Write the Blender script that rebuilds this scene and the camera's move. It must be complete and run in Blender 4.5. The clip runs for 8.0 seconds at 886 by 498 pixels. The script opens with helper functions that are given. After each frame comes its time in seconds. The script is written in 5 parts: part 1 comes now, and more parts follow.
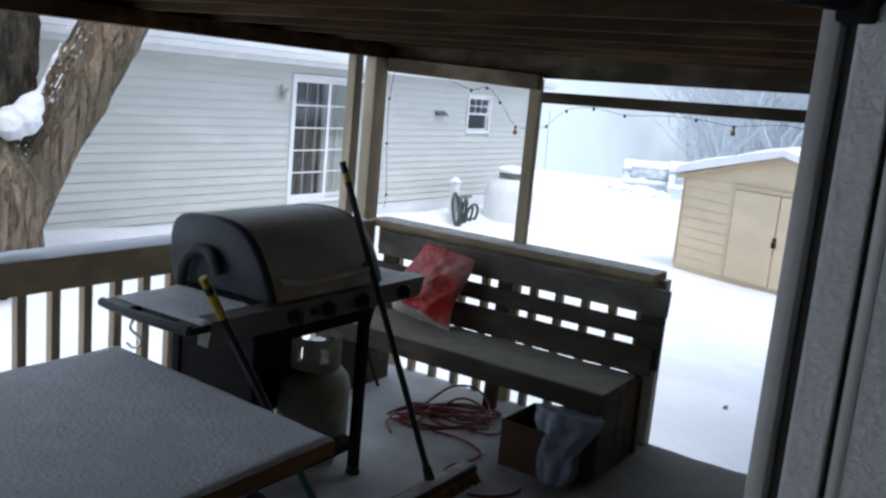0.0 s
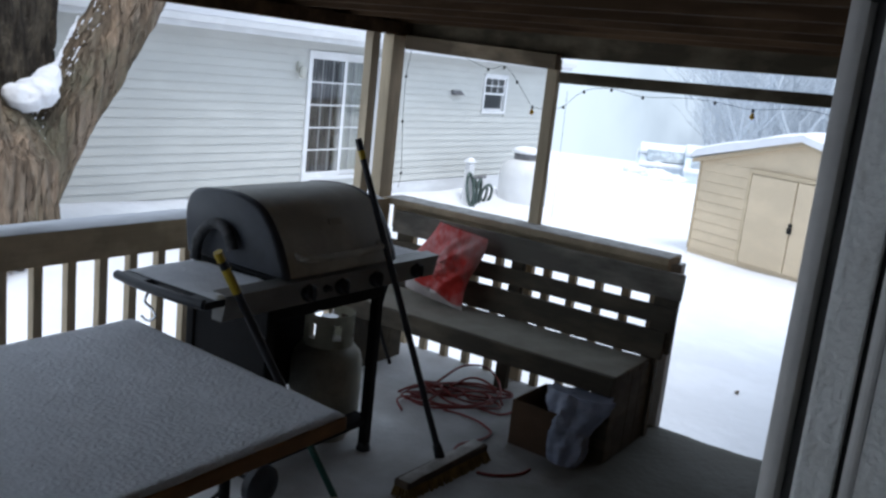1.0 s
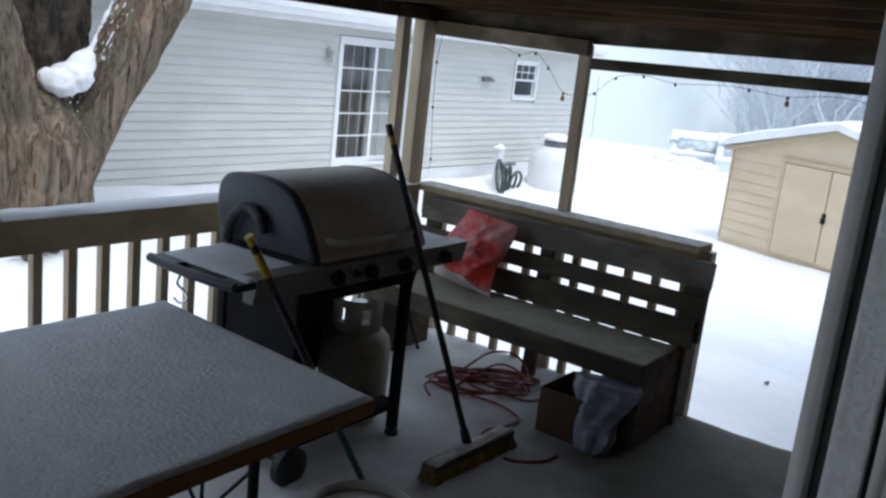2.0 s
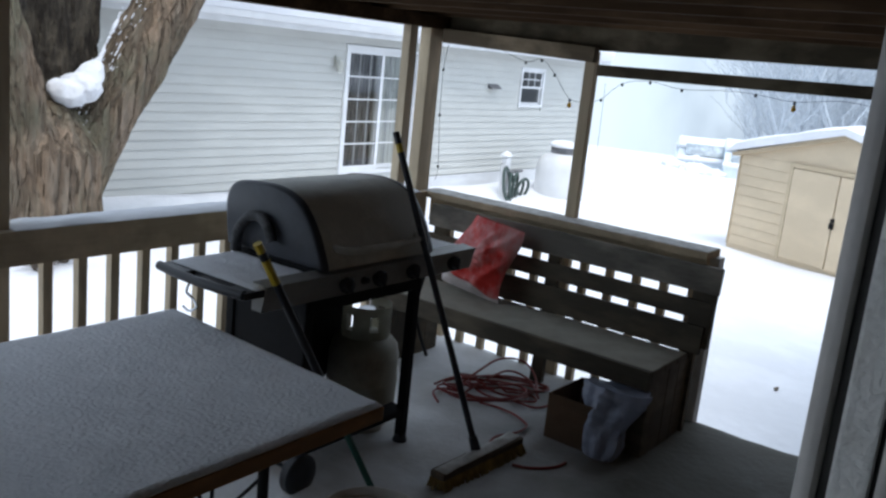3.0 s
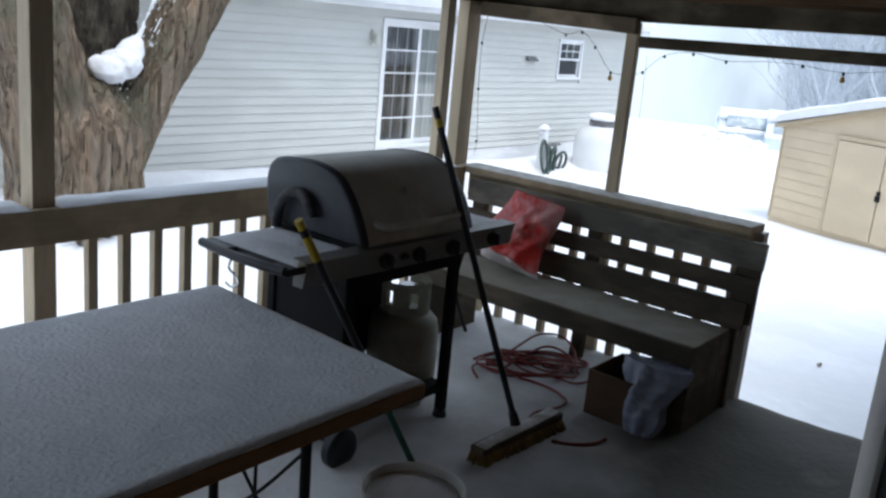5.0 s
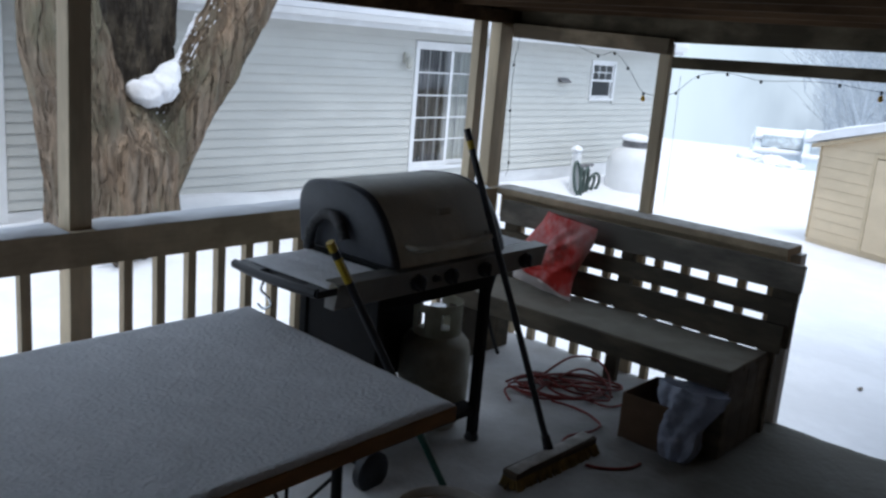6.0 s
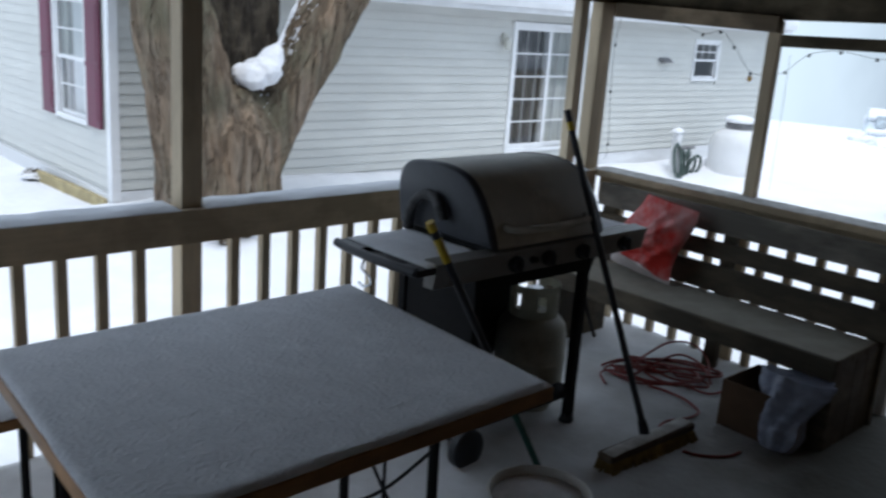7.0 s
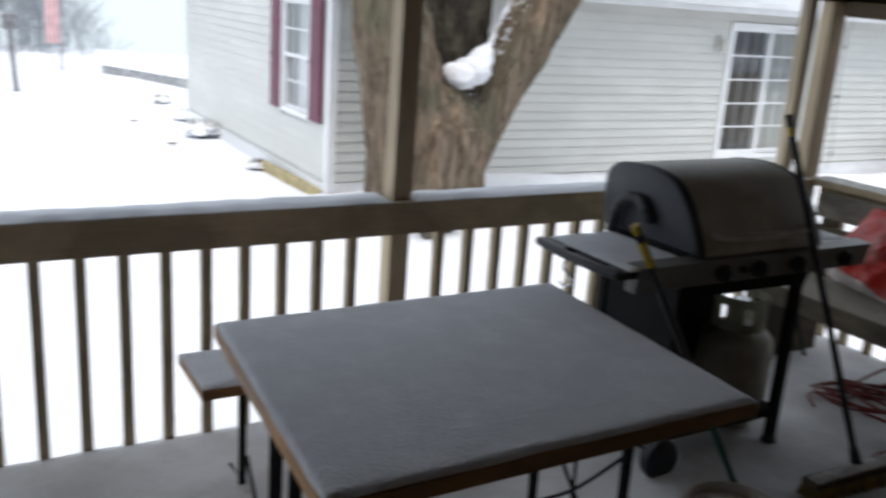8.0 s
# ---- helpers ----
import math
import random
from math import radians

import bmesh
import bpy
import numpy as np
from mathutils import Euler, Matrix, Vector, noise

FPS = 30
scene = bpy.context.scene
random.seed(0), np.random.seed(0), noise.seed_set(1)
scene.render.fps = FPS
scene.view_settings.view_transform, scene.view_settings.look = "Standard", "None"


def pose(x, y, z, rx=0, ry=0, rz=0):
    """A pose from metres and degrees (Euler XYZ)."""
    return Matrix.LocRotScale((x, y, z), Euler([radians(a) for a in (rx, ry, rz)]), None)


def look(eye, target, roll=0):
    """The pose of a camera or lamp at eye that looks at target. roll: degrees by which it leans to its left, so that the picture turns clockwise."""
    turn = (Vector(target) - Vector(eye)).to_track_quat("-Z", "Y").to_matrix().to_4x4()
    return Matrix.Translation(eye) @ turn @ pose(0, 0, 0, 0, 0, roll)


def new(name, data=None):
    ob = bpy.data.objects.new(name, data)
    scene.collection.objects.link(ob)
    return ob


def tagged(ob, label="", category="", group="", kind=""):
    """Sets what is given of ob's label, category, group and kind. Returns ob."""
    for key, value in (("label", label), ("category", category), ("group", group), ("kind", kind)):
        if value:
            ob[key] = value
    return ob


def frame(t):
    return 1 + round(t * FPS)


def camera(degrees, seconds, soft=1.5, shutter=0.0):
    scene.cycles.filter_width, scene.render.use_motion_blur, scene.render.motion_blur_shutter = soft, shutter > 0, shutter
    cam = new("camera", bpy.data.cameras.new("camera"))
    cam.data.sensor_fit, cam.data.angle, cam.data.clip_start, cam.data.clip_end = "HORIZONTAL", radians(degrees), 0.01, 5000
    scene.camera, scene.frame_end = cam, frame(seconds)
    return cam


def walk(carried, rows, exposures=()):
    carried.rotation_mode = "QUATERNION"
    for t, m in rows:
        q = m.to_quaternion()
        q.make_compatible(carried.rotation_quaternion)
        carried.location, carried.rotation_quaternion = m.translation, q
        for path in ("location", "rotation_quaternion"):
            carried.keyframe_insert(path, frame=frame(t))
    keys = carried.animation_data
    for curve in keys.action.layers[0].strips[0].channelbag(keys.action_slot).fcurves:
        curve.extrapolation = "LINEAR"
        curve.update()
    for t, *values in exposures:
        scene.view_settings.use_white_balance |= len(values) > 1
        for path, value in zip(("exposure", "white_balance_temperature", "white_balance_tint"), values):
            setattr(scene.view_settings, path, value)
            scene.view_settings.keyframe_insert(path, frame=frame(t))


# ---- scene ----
cam = camera(53.1, 8.0, soft=2.5, shutter=0.6)
PATH = [
    (0, (0.513, 0.482, 1.679), (2.159, 1.558, 1.317), 5.3),
    (0.5, (0.509, 0.482, 1.679), (2.142, 1.572, 1.3), 6.1),
    (1, (0.514, 0.487, 1.674), (2.139, 1.579, 1.265), 6.2),
    (1.5, (0.505, 0.484, 1.677), (2.094, 1.617, 1.239), 5.9),
    (2, (0.508, 0.486, 1.672), (2.092, 1.623, 1.227), 6.4),
    (2.2, (0.507, 0.485, 1.671), (2.088, 1.628, 1.231), 6.28),
    (3.3, (0.499, 0.481, 1.669), (2.074, 1.637, 1.240), 5.99),
    (3.5, (0.498, 0.481, 1.668), (2.074, 1.636, 1.239), 6.6),
    (4, (0.502, 0.479, 1.674), (2.038, 1.679, 1.225), 5.7),
    (4.5, (0.503, 0.487, 1.673), (2.024, 1.694, 1.196), 4.7),
    (4.7, (0.502, 0.497, 1.675), (2.024, 1.694, 1.171), 5.3),
    (5.8, (0.513, 0.503, 1.674), (2.000, 1.760, 1.218), 5.00),
    (6, (0.514, 0.504, 1.674), (1.989, 1.775, 1.219), 4.8),
    (6.5, (0.499, 0.497, 1.675), (1.924, 1.821, 1.209), 4.4),
    (7, (0.49, 0.5, 1.673), (1.811, 1.912, 1.163), 4.1),
    (7.5, (0.475, 0.494, 1.671), (1.67, 2.01, 1.147), 3.9),
    (8, (0.457, 0.492, 1.67), (1.422, 2.159, 1.132), 3.9),
]
walk(cam, [(t, look(eye, target, roll)) for t, eye, target, roll in PATH],
     exposures=[(0, 0.49, 6150, 11), (3.5, 0.58, 6250, 10), (4.5, 0.66, 6250, 10), (6, 0.40, 6150, 10), (6.5, 0.33, 6100, 9), (7.4, 0.42, 6350, 10), (8, 0.56, 6800, 12)])

# ---- light ----
world = bpy.data.worlds.new("overcast_world")
scene.world = world
world.use_nodes = True
wn, wl = world.node_tree.nodes, world.node_tree.links
wn.clear()
w_out = wn.new("ShaderNodeOutputWorld")
w_add = wn.new("ShaderNodeAddShader")
w_cloud = wn.new("ShaderNodeBackground")
w_cloud.inputs[0].default_value = (0.80, 0.90, 1.0, 1)
w_cloud.inputs[1].default_value = 0.90
w_sky = wn.new("ShaderNodeBackground")
w_tex = wn.new("ShaderNodeTexSky")
w_tex.sky_type = "NISHITA"
w_tex.sun_disc = False
w_tex.sun_elevation = radians(66)
w_tex.sun_rotation = radians(215)
w_sky.inputs[1].default_value = 0.05
wl.new(w_tex.outputs[0], w_sky.inputs[0])
wl.new(w_cloud.outputs[0], w_add.inputs[0])
wl.new(w_sky.outputs[0], w_add.inputs[1])
wl.new(w_add.outputs[0], w_out.inputs[0])
sun = new("sun", bpy.data.lights.new("sun", "SUN"))
sun.data.energy = 1.4
sun.data.angle = radians(25)
sun.data.color = (1.0, 0.96, 0.9)
sun.matrix_world = look((-3.5, -5, 14), (0, 0, 0))


# ---- materials ----
def material(name, base, rough=0.6, metal=0.0, var=0.15, scale=(6, 6, 6), bump=0.2, bump_scale=60.0,
             grain=None, dark=None, dark_at=(0.45, 0.65), spec=0.4, piece=0.0, dist=0.01):
    """Base colour with broad stains, a fine grain, relief and, on request, a tone of its own for each piece."""
    m = bpy.data.materials.new(name)
    m.use_nodes = True
    n, l = m.node_tree.nodes, m.node_tree.links
    b = n["Principled BSDF"]
    b.inputs["Roughness"].default_value = rough
    b.inputs["Metallic"].default_value = metal
    b.inputs["Specular IOR Level"].default_value = spec
    co = n.new("ShaderNodeTexCoord")
    mp = n.new("ShaderNodeMapping")
    mp.inputs["Scale"].default_value = scale
    l.new(co.outputs["Object"], mp.inputs[0])
    n1 = n.new("ShaderNodeTexNoise")
    n1.inputs["Scale"].default_value = 1.0
    n1.inputs["Detail"].default_value = 8
    n1.inputs["Roughness"].default_value = 0.6
    l.new(mp.outputs[0], n1.inputs["Vector"])
    r1 = n.new("ShaderNodeValToRGB")
    r1.color_ramp.elements[0].position, r1.color_ramp.elements[1].position = dark_at
    d = dark or tuple(c * (1 - 2.2 * var) for c in base)
    r1.color_ramp.elements[0].color = (*d, 1)
    r1.color_ramp.elements[1].color = (*base, 1)
    l.new(n1.outputs[0], r1.inputs[0])
    n2 = n.new("ShaderNodeTexNoise")
    n2.inputs["Scale"].default_value = bump_scale
    n2.inputs["Detail"].default_value = 4
    if grain:
        mg = n.new("ShaderNodeMapping")
        mg.inputs["Scale"].default_value = grain
        l.new(co.outputs["Object"], mg.inputs[0])
        l.new(mg.outputs[0], n2.inputs["Vector"])
    else:
        l.new(co.outputs["Object"], n2.inputs["Vector"])
    mul = n.new("ShaderNodeMixRGB")
    mul.blend_type = "MULTIPLY"
    mul.inputs[0].default_value = 1.0
    r2 = n.new("ShaderNodeMapRange")
    r2.inputs[3].default_value = 1 - var
    r2.inputs[4].default_value = 1 + var * 0.6
    l.new(n2.outputs[0], r2.inputs[0])
    l.new(r1.outputs[0], mul.inputs[1])
    l.new(r2.outputs[0], mul.inputs[2])
    last = mul
    if piece:
        info = n.new("ShaderNodeObjectInfo")
        r3 = n.new("ShaderNodeMapRange")
        r3.inputs[3].default_value = 1 - piece
        r3.inputs[4].default_value = 1 + piece
        l.new(info.outputs["Random"], r3.inputs[0])
        m3 = n.new("ShaderNodeMixRGB")
        m3.blend_type = "MULTIPLY"
        m3.inputs[0].default_value = 1.0
        l.new(last.outputs[0], m3.inputs[1])
        l.new(r3.outputs[0], m3.inputs[2])
        last = m3
    l.new(last.outputs[0], b.inputs["Base Color"])
    if bump:
        bp = n.new("ShaderNodeBump")
        bp.inputs["Strength"].default_value = bump
        bp.inputs["Distance"].default_value = dist
        l.new(n2.outputs[0], bp.inputs["Height"])
        l.new(bp.outputs[0], b.inputs["Normal"])
    rr = n.new("ShaderNodeMapRange")
    rr.inputs[3].default_value = max(0.02, rough - 0.12)
    rr.inputs[4].default_value = min(1.0, rough + 0.12)
    l.new(n1.outputs[0], rr.inputs[0])
    l.new(rr.outputs[0], b.inputs["Roughness"])
    return m


SNOW = material("snow", (0.79, 0.805, 0.84), 0.75, var=0.04, scale=(1.2, 1.2, 1.2), bump=0.35, bump_scale=9, dist=0.03)
SNOW_DECK = material("powder_snow", (0.84, 0.85, 0.88), 0.8, var=0.08, scale=(9, 9, 9), bump=0.7, bump_scale=75, dist=0.007, dark=(0.77, 0.78, 0.81))
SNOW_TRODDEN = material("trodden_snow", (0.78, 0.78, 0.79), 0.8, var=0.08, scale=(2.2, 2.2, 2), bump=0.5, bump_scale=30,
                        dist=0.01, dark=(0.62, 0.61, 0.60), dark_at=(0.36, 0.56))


def thin_dim_snow(m, bare, y0, y1):
    """Fades the layer to dark boards towards the house wall: thinner snow, with the dimness there painted in."""
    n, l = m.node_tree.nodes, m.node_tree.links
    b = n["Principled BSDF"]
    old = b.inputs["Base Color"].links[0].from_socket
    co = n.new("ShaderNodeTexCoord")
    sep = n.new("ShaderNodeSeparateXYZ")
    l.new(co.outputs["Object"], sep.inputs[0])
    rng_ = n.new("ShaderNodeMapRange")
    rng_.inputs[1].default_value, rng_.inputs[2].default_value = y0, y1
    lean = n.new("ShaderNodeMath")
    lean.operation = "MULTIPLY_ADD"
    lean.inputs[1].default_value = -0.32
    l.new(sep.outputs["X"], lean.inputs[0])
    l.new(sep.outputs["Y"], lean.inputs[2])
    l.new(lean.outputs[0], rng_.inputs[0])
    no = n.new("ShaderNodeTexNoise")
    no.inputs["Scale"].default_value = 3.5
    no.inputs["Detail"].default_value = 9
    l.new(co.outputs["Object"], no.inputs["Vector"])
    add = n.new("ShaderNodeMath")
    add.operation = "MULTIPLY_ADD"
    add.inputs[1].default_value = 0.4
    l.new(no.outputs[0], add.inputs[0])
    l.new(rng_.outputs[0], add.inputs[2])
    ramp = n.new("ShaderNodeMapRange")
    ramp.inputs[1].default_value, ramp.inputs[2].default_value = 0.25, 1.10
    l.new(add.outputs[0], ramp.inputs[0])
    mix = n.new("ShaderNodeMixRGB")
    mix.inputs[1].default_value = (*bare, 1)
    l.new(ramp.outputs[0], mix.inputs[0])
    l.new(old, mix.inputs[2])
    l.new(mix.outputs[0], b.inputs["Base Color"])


# The board tone is darkened so it also carries the dimness near the wall.
thin_dim_snow(SNOW_TRODDEN, (0.085, 0.080, 0.066), 0.50, 1.95)
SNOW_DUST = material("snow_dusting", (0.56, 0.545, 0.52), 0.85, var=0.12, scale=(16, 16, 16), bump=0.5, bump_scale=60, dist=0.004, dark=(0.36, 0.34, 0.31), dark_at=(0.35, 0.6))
# Darker tone of the dusting above, for the bench seat.
BENCH_DUST = material("dark_snow_dusting", (0.32, 0.30, 0.25), 0.85, var=0.08, scale=(9, 9, 9), bump=0.4, bump_scale=60, dist=0.003, dark=(0.26, 0.24, 0.20), dark_at=(0.35, 0.6))
RAIL_WOOD = material("treated_pine", (0.64, 0.505, 0.335), 0.75, var=0.18, scale=(2, 2, 2), grain=(6, 60, 60), bump_scale=1.0, bump=0.25, dist=0.004, piece=0.10)
POST_WOOD = material("post_pine", (0.72, 0.585, 0.40), 0.75, var=0.18, scale=(3, 3, 1), grain=(60, 60, 4), bump_scale=1.0, bump=0.25, dist=0.004, piece=0.08)
# Lighter copy of the bench wood; brightness from the open side painted in.
LIT_BENCH_WOOD = material("lit_weathered_plank", (0.30, 0.27, 0.225), 0.85, var=0.25, scale=(4, 2, 6), grain=(60, 5, 60), bump_scale=1.0, bump=0.35, dist=0.004)
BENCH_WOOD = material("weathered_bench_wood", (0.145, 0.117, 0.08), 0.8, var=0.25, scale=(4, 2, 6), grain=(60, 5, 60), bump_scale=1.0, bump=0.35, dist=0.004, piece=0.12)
CEIL_WOOD = material("stained_roof_wood", (0.150, 0.094, 0.055), 0.95, spec=0.03, var=0.25, scale=(4, 1, 4), grain=(50, 4, 50), bump_scale=1.0, bump=0.3, dist=0.004)
BEAM_WOOD = material("beam_wood", (0.19, 0.155, 0.105), 0.9, spec=0.12, var=0.25, scale=(5, 3, 5), grain=(50, 4, 50), bump_scale=1.0, bump=0.3, dist=0.004, piece=0.1)
TAN_BEAM = material("tan_beam_wood", (0.36, 0.28, 0.19), 0.85, spec=0.12, var=0.25, scale=(5, 3, 5), grain=(50, 4, 50), bump_scale=1.0, bump=0.3, dist=0.004)
EDGE_WOOD = material("table_edge_wood", (0.52, 0.275, 0.11), 0.55, var=0.2, scale=(3, 3, 8), grain=(8, 8, 120), bump_scale=1.0, bump=0.15, dist=0.003)
SIDING = material("vinyl_siding", (0.575, 0.58, 0.55), 0.45, var=0.04, scale=(0.8, 0.8, 3), bump=0.08, bump_scale=40, dist=0.003, piece=0.015)
WHITE = material("white_trim", (0.80, 0.81, 0.82), 0.45, var=0.05, scale=(2, 2, 2), bump=0.05)
SKIRTING = material("white_skirting", (0.74, 0.75, 0.76), 0.5, var=0.08, scale=(1, 1, 4), bump=0.1)
MAROON = material("maroon_shutter", (0.155, 0.036, 0.07), 0.5, var=0.1, scale=(3, 3, 3), bump=0.08)
BARK = material("bark", (0.325, 0.235, 0.162), 0.95, var=0.5, scale=(7, 7, 1.2), grain=(40, 40, 7), bump_scale=1.0, bump=0.9, dist=0.05, dark=(0.28, 0.235, 0.185), dark_at=(0.35, 0.65), spec=0.1)


def furrows(m, dark, green):
    """Long upright cracks and a little grey-green lichen on bark."""
    n, l = m.node_tree.nodes, m.node_tree.links
    b = n["Principled BSDF"]
    old = b.inputs["Base Color"].links[0].from_socket
    co = n.new("ShaderNodeTexCoord")
    wob = n.new("ShaderNodeTexNoise")
    wob.inputs["Scale"].default_value = 3.0
    l.new(co.outputs["Object"], wob.inputs["Vector"])
    mixv = n.new("ShaderNodeMixRGB")
    mixv.inputs[0].default_value = 0.08
    l.new(co.outputs["Object"], mixv.inputs[1])
    l.new(wob.outputs["Color"], mixv.inputs[2])
    mp = n.new("ShaderNodeMapping")
    mp.inputs["Scale"].default_value = (5.5, 5.5, 0.85)
    l.new(mixv.outputs[0], mp.inputs[0])
    vo = n.new("ShaderNodeTexNoise")
    vo.inputs["Scale"].default_value = 1.0
    vo.inputs["Detail"].default_value = 3
    l.new(mp.outputs[0], vo.inputs["Vector"])
    off = n.new("ShaderNodeMath")
    off.operation = "SUBTRACT"
    off.inputs[1].default_value = 0.5
    l.new(vo.outputs[0], off.inputs[0])
    rid = n.new("ShaderNodeMath")
    rid.operation = "ABSOLUTE"
    l.new(off.outputs[0], rid.inputs[0])
    mp2 = n.new("ShaderNodeMapping")
    mp2.inputs["Scale"].default_value = (15, 15, 1.5)
    l.new(mixv.outputs[0], mp2.inputs[0])
    vo2 = n.new("ShaderNodeTexNoise")
    vo2.inputs["Scale"].default_value = 1.0
    vo2.inputs["Detail"].default_value = 4
    l.new(mp2.outputs[0], vo2.inputs["Vector"])
    fine = n.new("ShaderNodeMapRange")
    fine.inputs[1].default_value, fine.inputs[2].default_value, fine.inputs[3].default_value = 0.36, 0.62, 0.55
    l.new(vo2.outputs[0], fine.inputs[0])
    deep = n.new("ShaderNodeMapRange")
    deep.inputs[1].default_value, deep.inputs[2].default_value, deep.inputs[3].default_value = 0.0, 0.060, 0.28
    l.new(rid.outputs[0], deep.inputs[0])
    ra = n.new("ShaderNodeMath")
    ra.operation = "MULTIPLY"
    l.new(fine.outputs[0], ra.inputs[0])
    l.new(deep.outputs[0], ra.inputs[1])
    mix = n.new("ShaderNodeMixRGB")
    mix.inputs[1].default_value = (*dark, 1)
    l.new(ra.outputs[0], mix.inputs[0])
    li = n.new("ShaderNodeTexNoise")
    li.inputs["Scale"].default_value = 1.7
    li.inputs["Detail"].default_value = 8
    l.new(co.outputs["Object"], li.inputs["Vector"])
    lr = n.new("ShaderNodeMapRange")
    lr.inputs[1].default_value, lr.inputs[2].default_value, lr.inputs[4].default_value = 0.44, 0.62, 0.85
    l.new(li.outputs[0], lr.inputs[0])
    lm = n.new("ShaderNodeMixRGB")
    lm.inputs[2].default_value = (*green, 1)
    l.new(lr.outputs[0], lm.inputs[0])
    l.new(old, lm.inputs[1])
    l.new(lm.outputs[0], mix.inputs[2])
    l.new(mix.outputs[0], b.inputs["Base Color"])
    bp = n.new("ShaderNodeBump")
    bp.inputs["Strength"].default_value = 1.0
    bp.inputs["Distance"].default_value = 0.05
    l.new(ra.outputs[0], bp.inputs["Height"])
    old_n = b.inputs["Normal"].links[0].from_socket
    l.new(old_n, bp.inputs["Normal"])
    l.new(bp.outputs[0], b.inputs["Normal"])


furrows(BARK, (0.105, 0.078, 0.057), (0.155, 0.150, 0.105))
# Much darker bark for the limb behind the fork.
DARK_BARK = material("dark_limb_bark", (0.10, 0.085, 0.065), 0.9, var=0.5, scale=(8, 8, 3), grain=(24, 24, 8), bump_scale=1.0, bump=1.0, dist=0.08, dark=(0.035, 0.03, 0.025), dark_at=(0.40, 0.60), spec=0.15)
# Fog haze over the distant woods is painted into this blue-grey.
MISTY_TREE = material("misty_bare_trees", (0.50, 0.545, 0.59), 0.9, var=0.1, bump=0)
# Car windows are lightened; the fog in front of them is in the colour.
CAR_GLASS = material("fog_paled_car_glass", (0.48, 0.56, 0.62), 0.4, var=0.2, bump=0)
# Lighter grey than the other stone, for the garden wall.
PALE_STONE = material("pale_wall_stone", (0.46, 0.47, 0.48), 0.85, var=0.2, bump=0.4, bump_scale=12)
# Tree and wheel greys below are lightened to carry the fog between.
HAZED_TREE = material("haze_paled_trees", (0.40, 0.43, 0.455), 0.9, var=0.1, bump=0)
FOG_PALE = material("fog_paled_grey", (0.60, 0.65, 0.70), 0.9, var=0.1, bump=0)
BRANCH = material("branch_bark", (0.20, 0.165, 0.13), 0.9, var=0.2, bump=0.3)
LID = material("grill_lid_enamel", (0.62, 0.60, 0.52), 0.6, var=0.12, scale=(5, 5, 5), bump=0.12, bump_scale=90, dist=0.002)
BLACK = material("black_plastic", (0.022, 0.023, 0.028), 0.45, var=0.1, bump=0.08, bump_scale=80, dist=0.002)
CASTING = material("lid_casting", (0.060, 0.064, 0.078), 0.5, var=0.15, bump=0.1, bump_scale=80, dist=0.002)
PIPE_GREY = material("dusty_black_pipe", (0.11, 0.11, 0.115), 0.7, var=0.3, scale=(20, 20, 20), bump=0.2, bump_scale=90, dist=0.002)
BLACK_METAL = material("black_metal", (0.018, 0.018, 0.019), 0.7, spec=0.12, metal=0.0, var=0.15, bump=0.05)
PANEL_GREY = material("brushed_panel", (0.34, 0.33, 0.31), 0.5, metal=0.35, var=0.12, scale=(5, 5, 5), grain=(4, 80, 80), bump_scale=1.0, bump=0.08, dist=0.002)
CHROME = material("chrome", (0.6, 0.6, 0.62), 0.2, metal=1.0, var=0.03, bump=0)
TANK_PAINT = material("tank_paint", (0.52, 0.52, 0.44), 0.55, var=0.15, scale=(5, 5, 5), bump=0.1, dark=(0.30, 0.26, 0.21), dark_at=(0.3, 0.52))
TANK_WHITE = material("white_tank_paint", (0.74, 0.75, 0.76), 0.45, var=0.05, scale=(1, 1, 1), bump=0.05)
RED_BAG = material("red_bag_film", (0.60, 0.030, 0.022), 0.4, var=0.1, scale=(3.5, 6, 3), bump=0.4, bump_scale=18, dist=0.01, dark=(0.62, 0.36, 0.34), dark_at=(0.40, 0.58))
WHITE_BAG = material("white_bag_film", (0.70, 0.62, 0.60), 0.35, var=0.12, scale=(8, 8, 8), bump=0.3, bump_scale=20, dist=0.01)
BLUE_BAG = material("pale_blue_plastic", (0.36, 0.40, 0.53), 0.3, var=0.10, scale=(5, 5, 5), bump=0.6, bump_scale=25, dist=0.012)
CARDBOARD = material("cardboard", (0.155, 0.092, 0.055), 0.85, var=0.12, scale=(5, 5, 5), bump=0.15, grain=(10, 10, 120), bump_scale=1.0, dist=0.002)
RED_CORD = material("orange_red_cord", (0.27, 0.046, 0.040), 0.5, var=0.1, bump=0)
GREEN = material("green_handle", (0.018, 0.085, 0.062), 0.4, var=0.1, bump=0.05)
YELLOW = material("yellow_grip", (0.62, 0.42, 0.03), 0.45, var=0.1, bump=0.05)
BRISTLE = material("broom_bristle", (0.45, 0.28, 0.075), 0.8, var=0.3, grain=(150, 150, 6), bump_scale=1.0, bump=0.8, dist=0.006)
BLOCK = material("broom_block_wood", (0.13, 0.09, 0.06), 0.75, var=0.2, bump=0.1)
BUCKET = material("bucket_plastic", (0.68, 0.67, 0.63), 0.45, var=0.06, bump=0.05)
SHED_TAN = material("tan_shed_panel", (0.62, 0.51, 0.36), 0.55, var=0.05, scale=(1, 1, 2), bump=0.06)
SHED_TRIM = material("tan_shed_trim", (0.54, 0.44, 0.30), 0.55, var=0.05, bump=0.05)
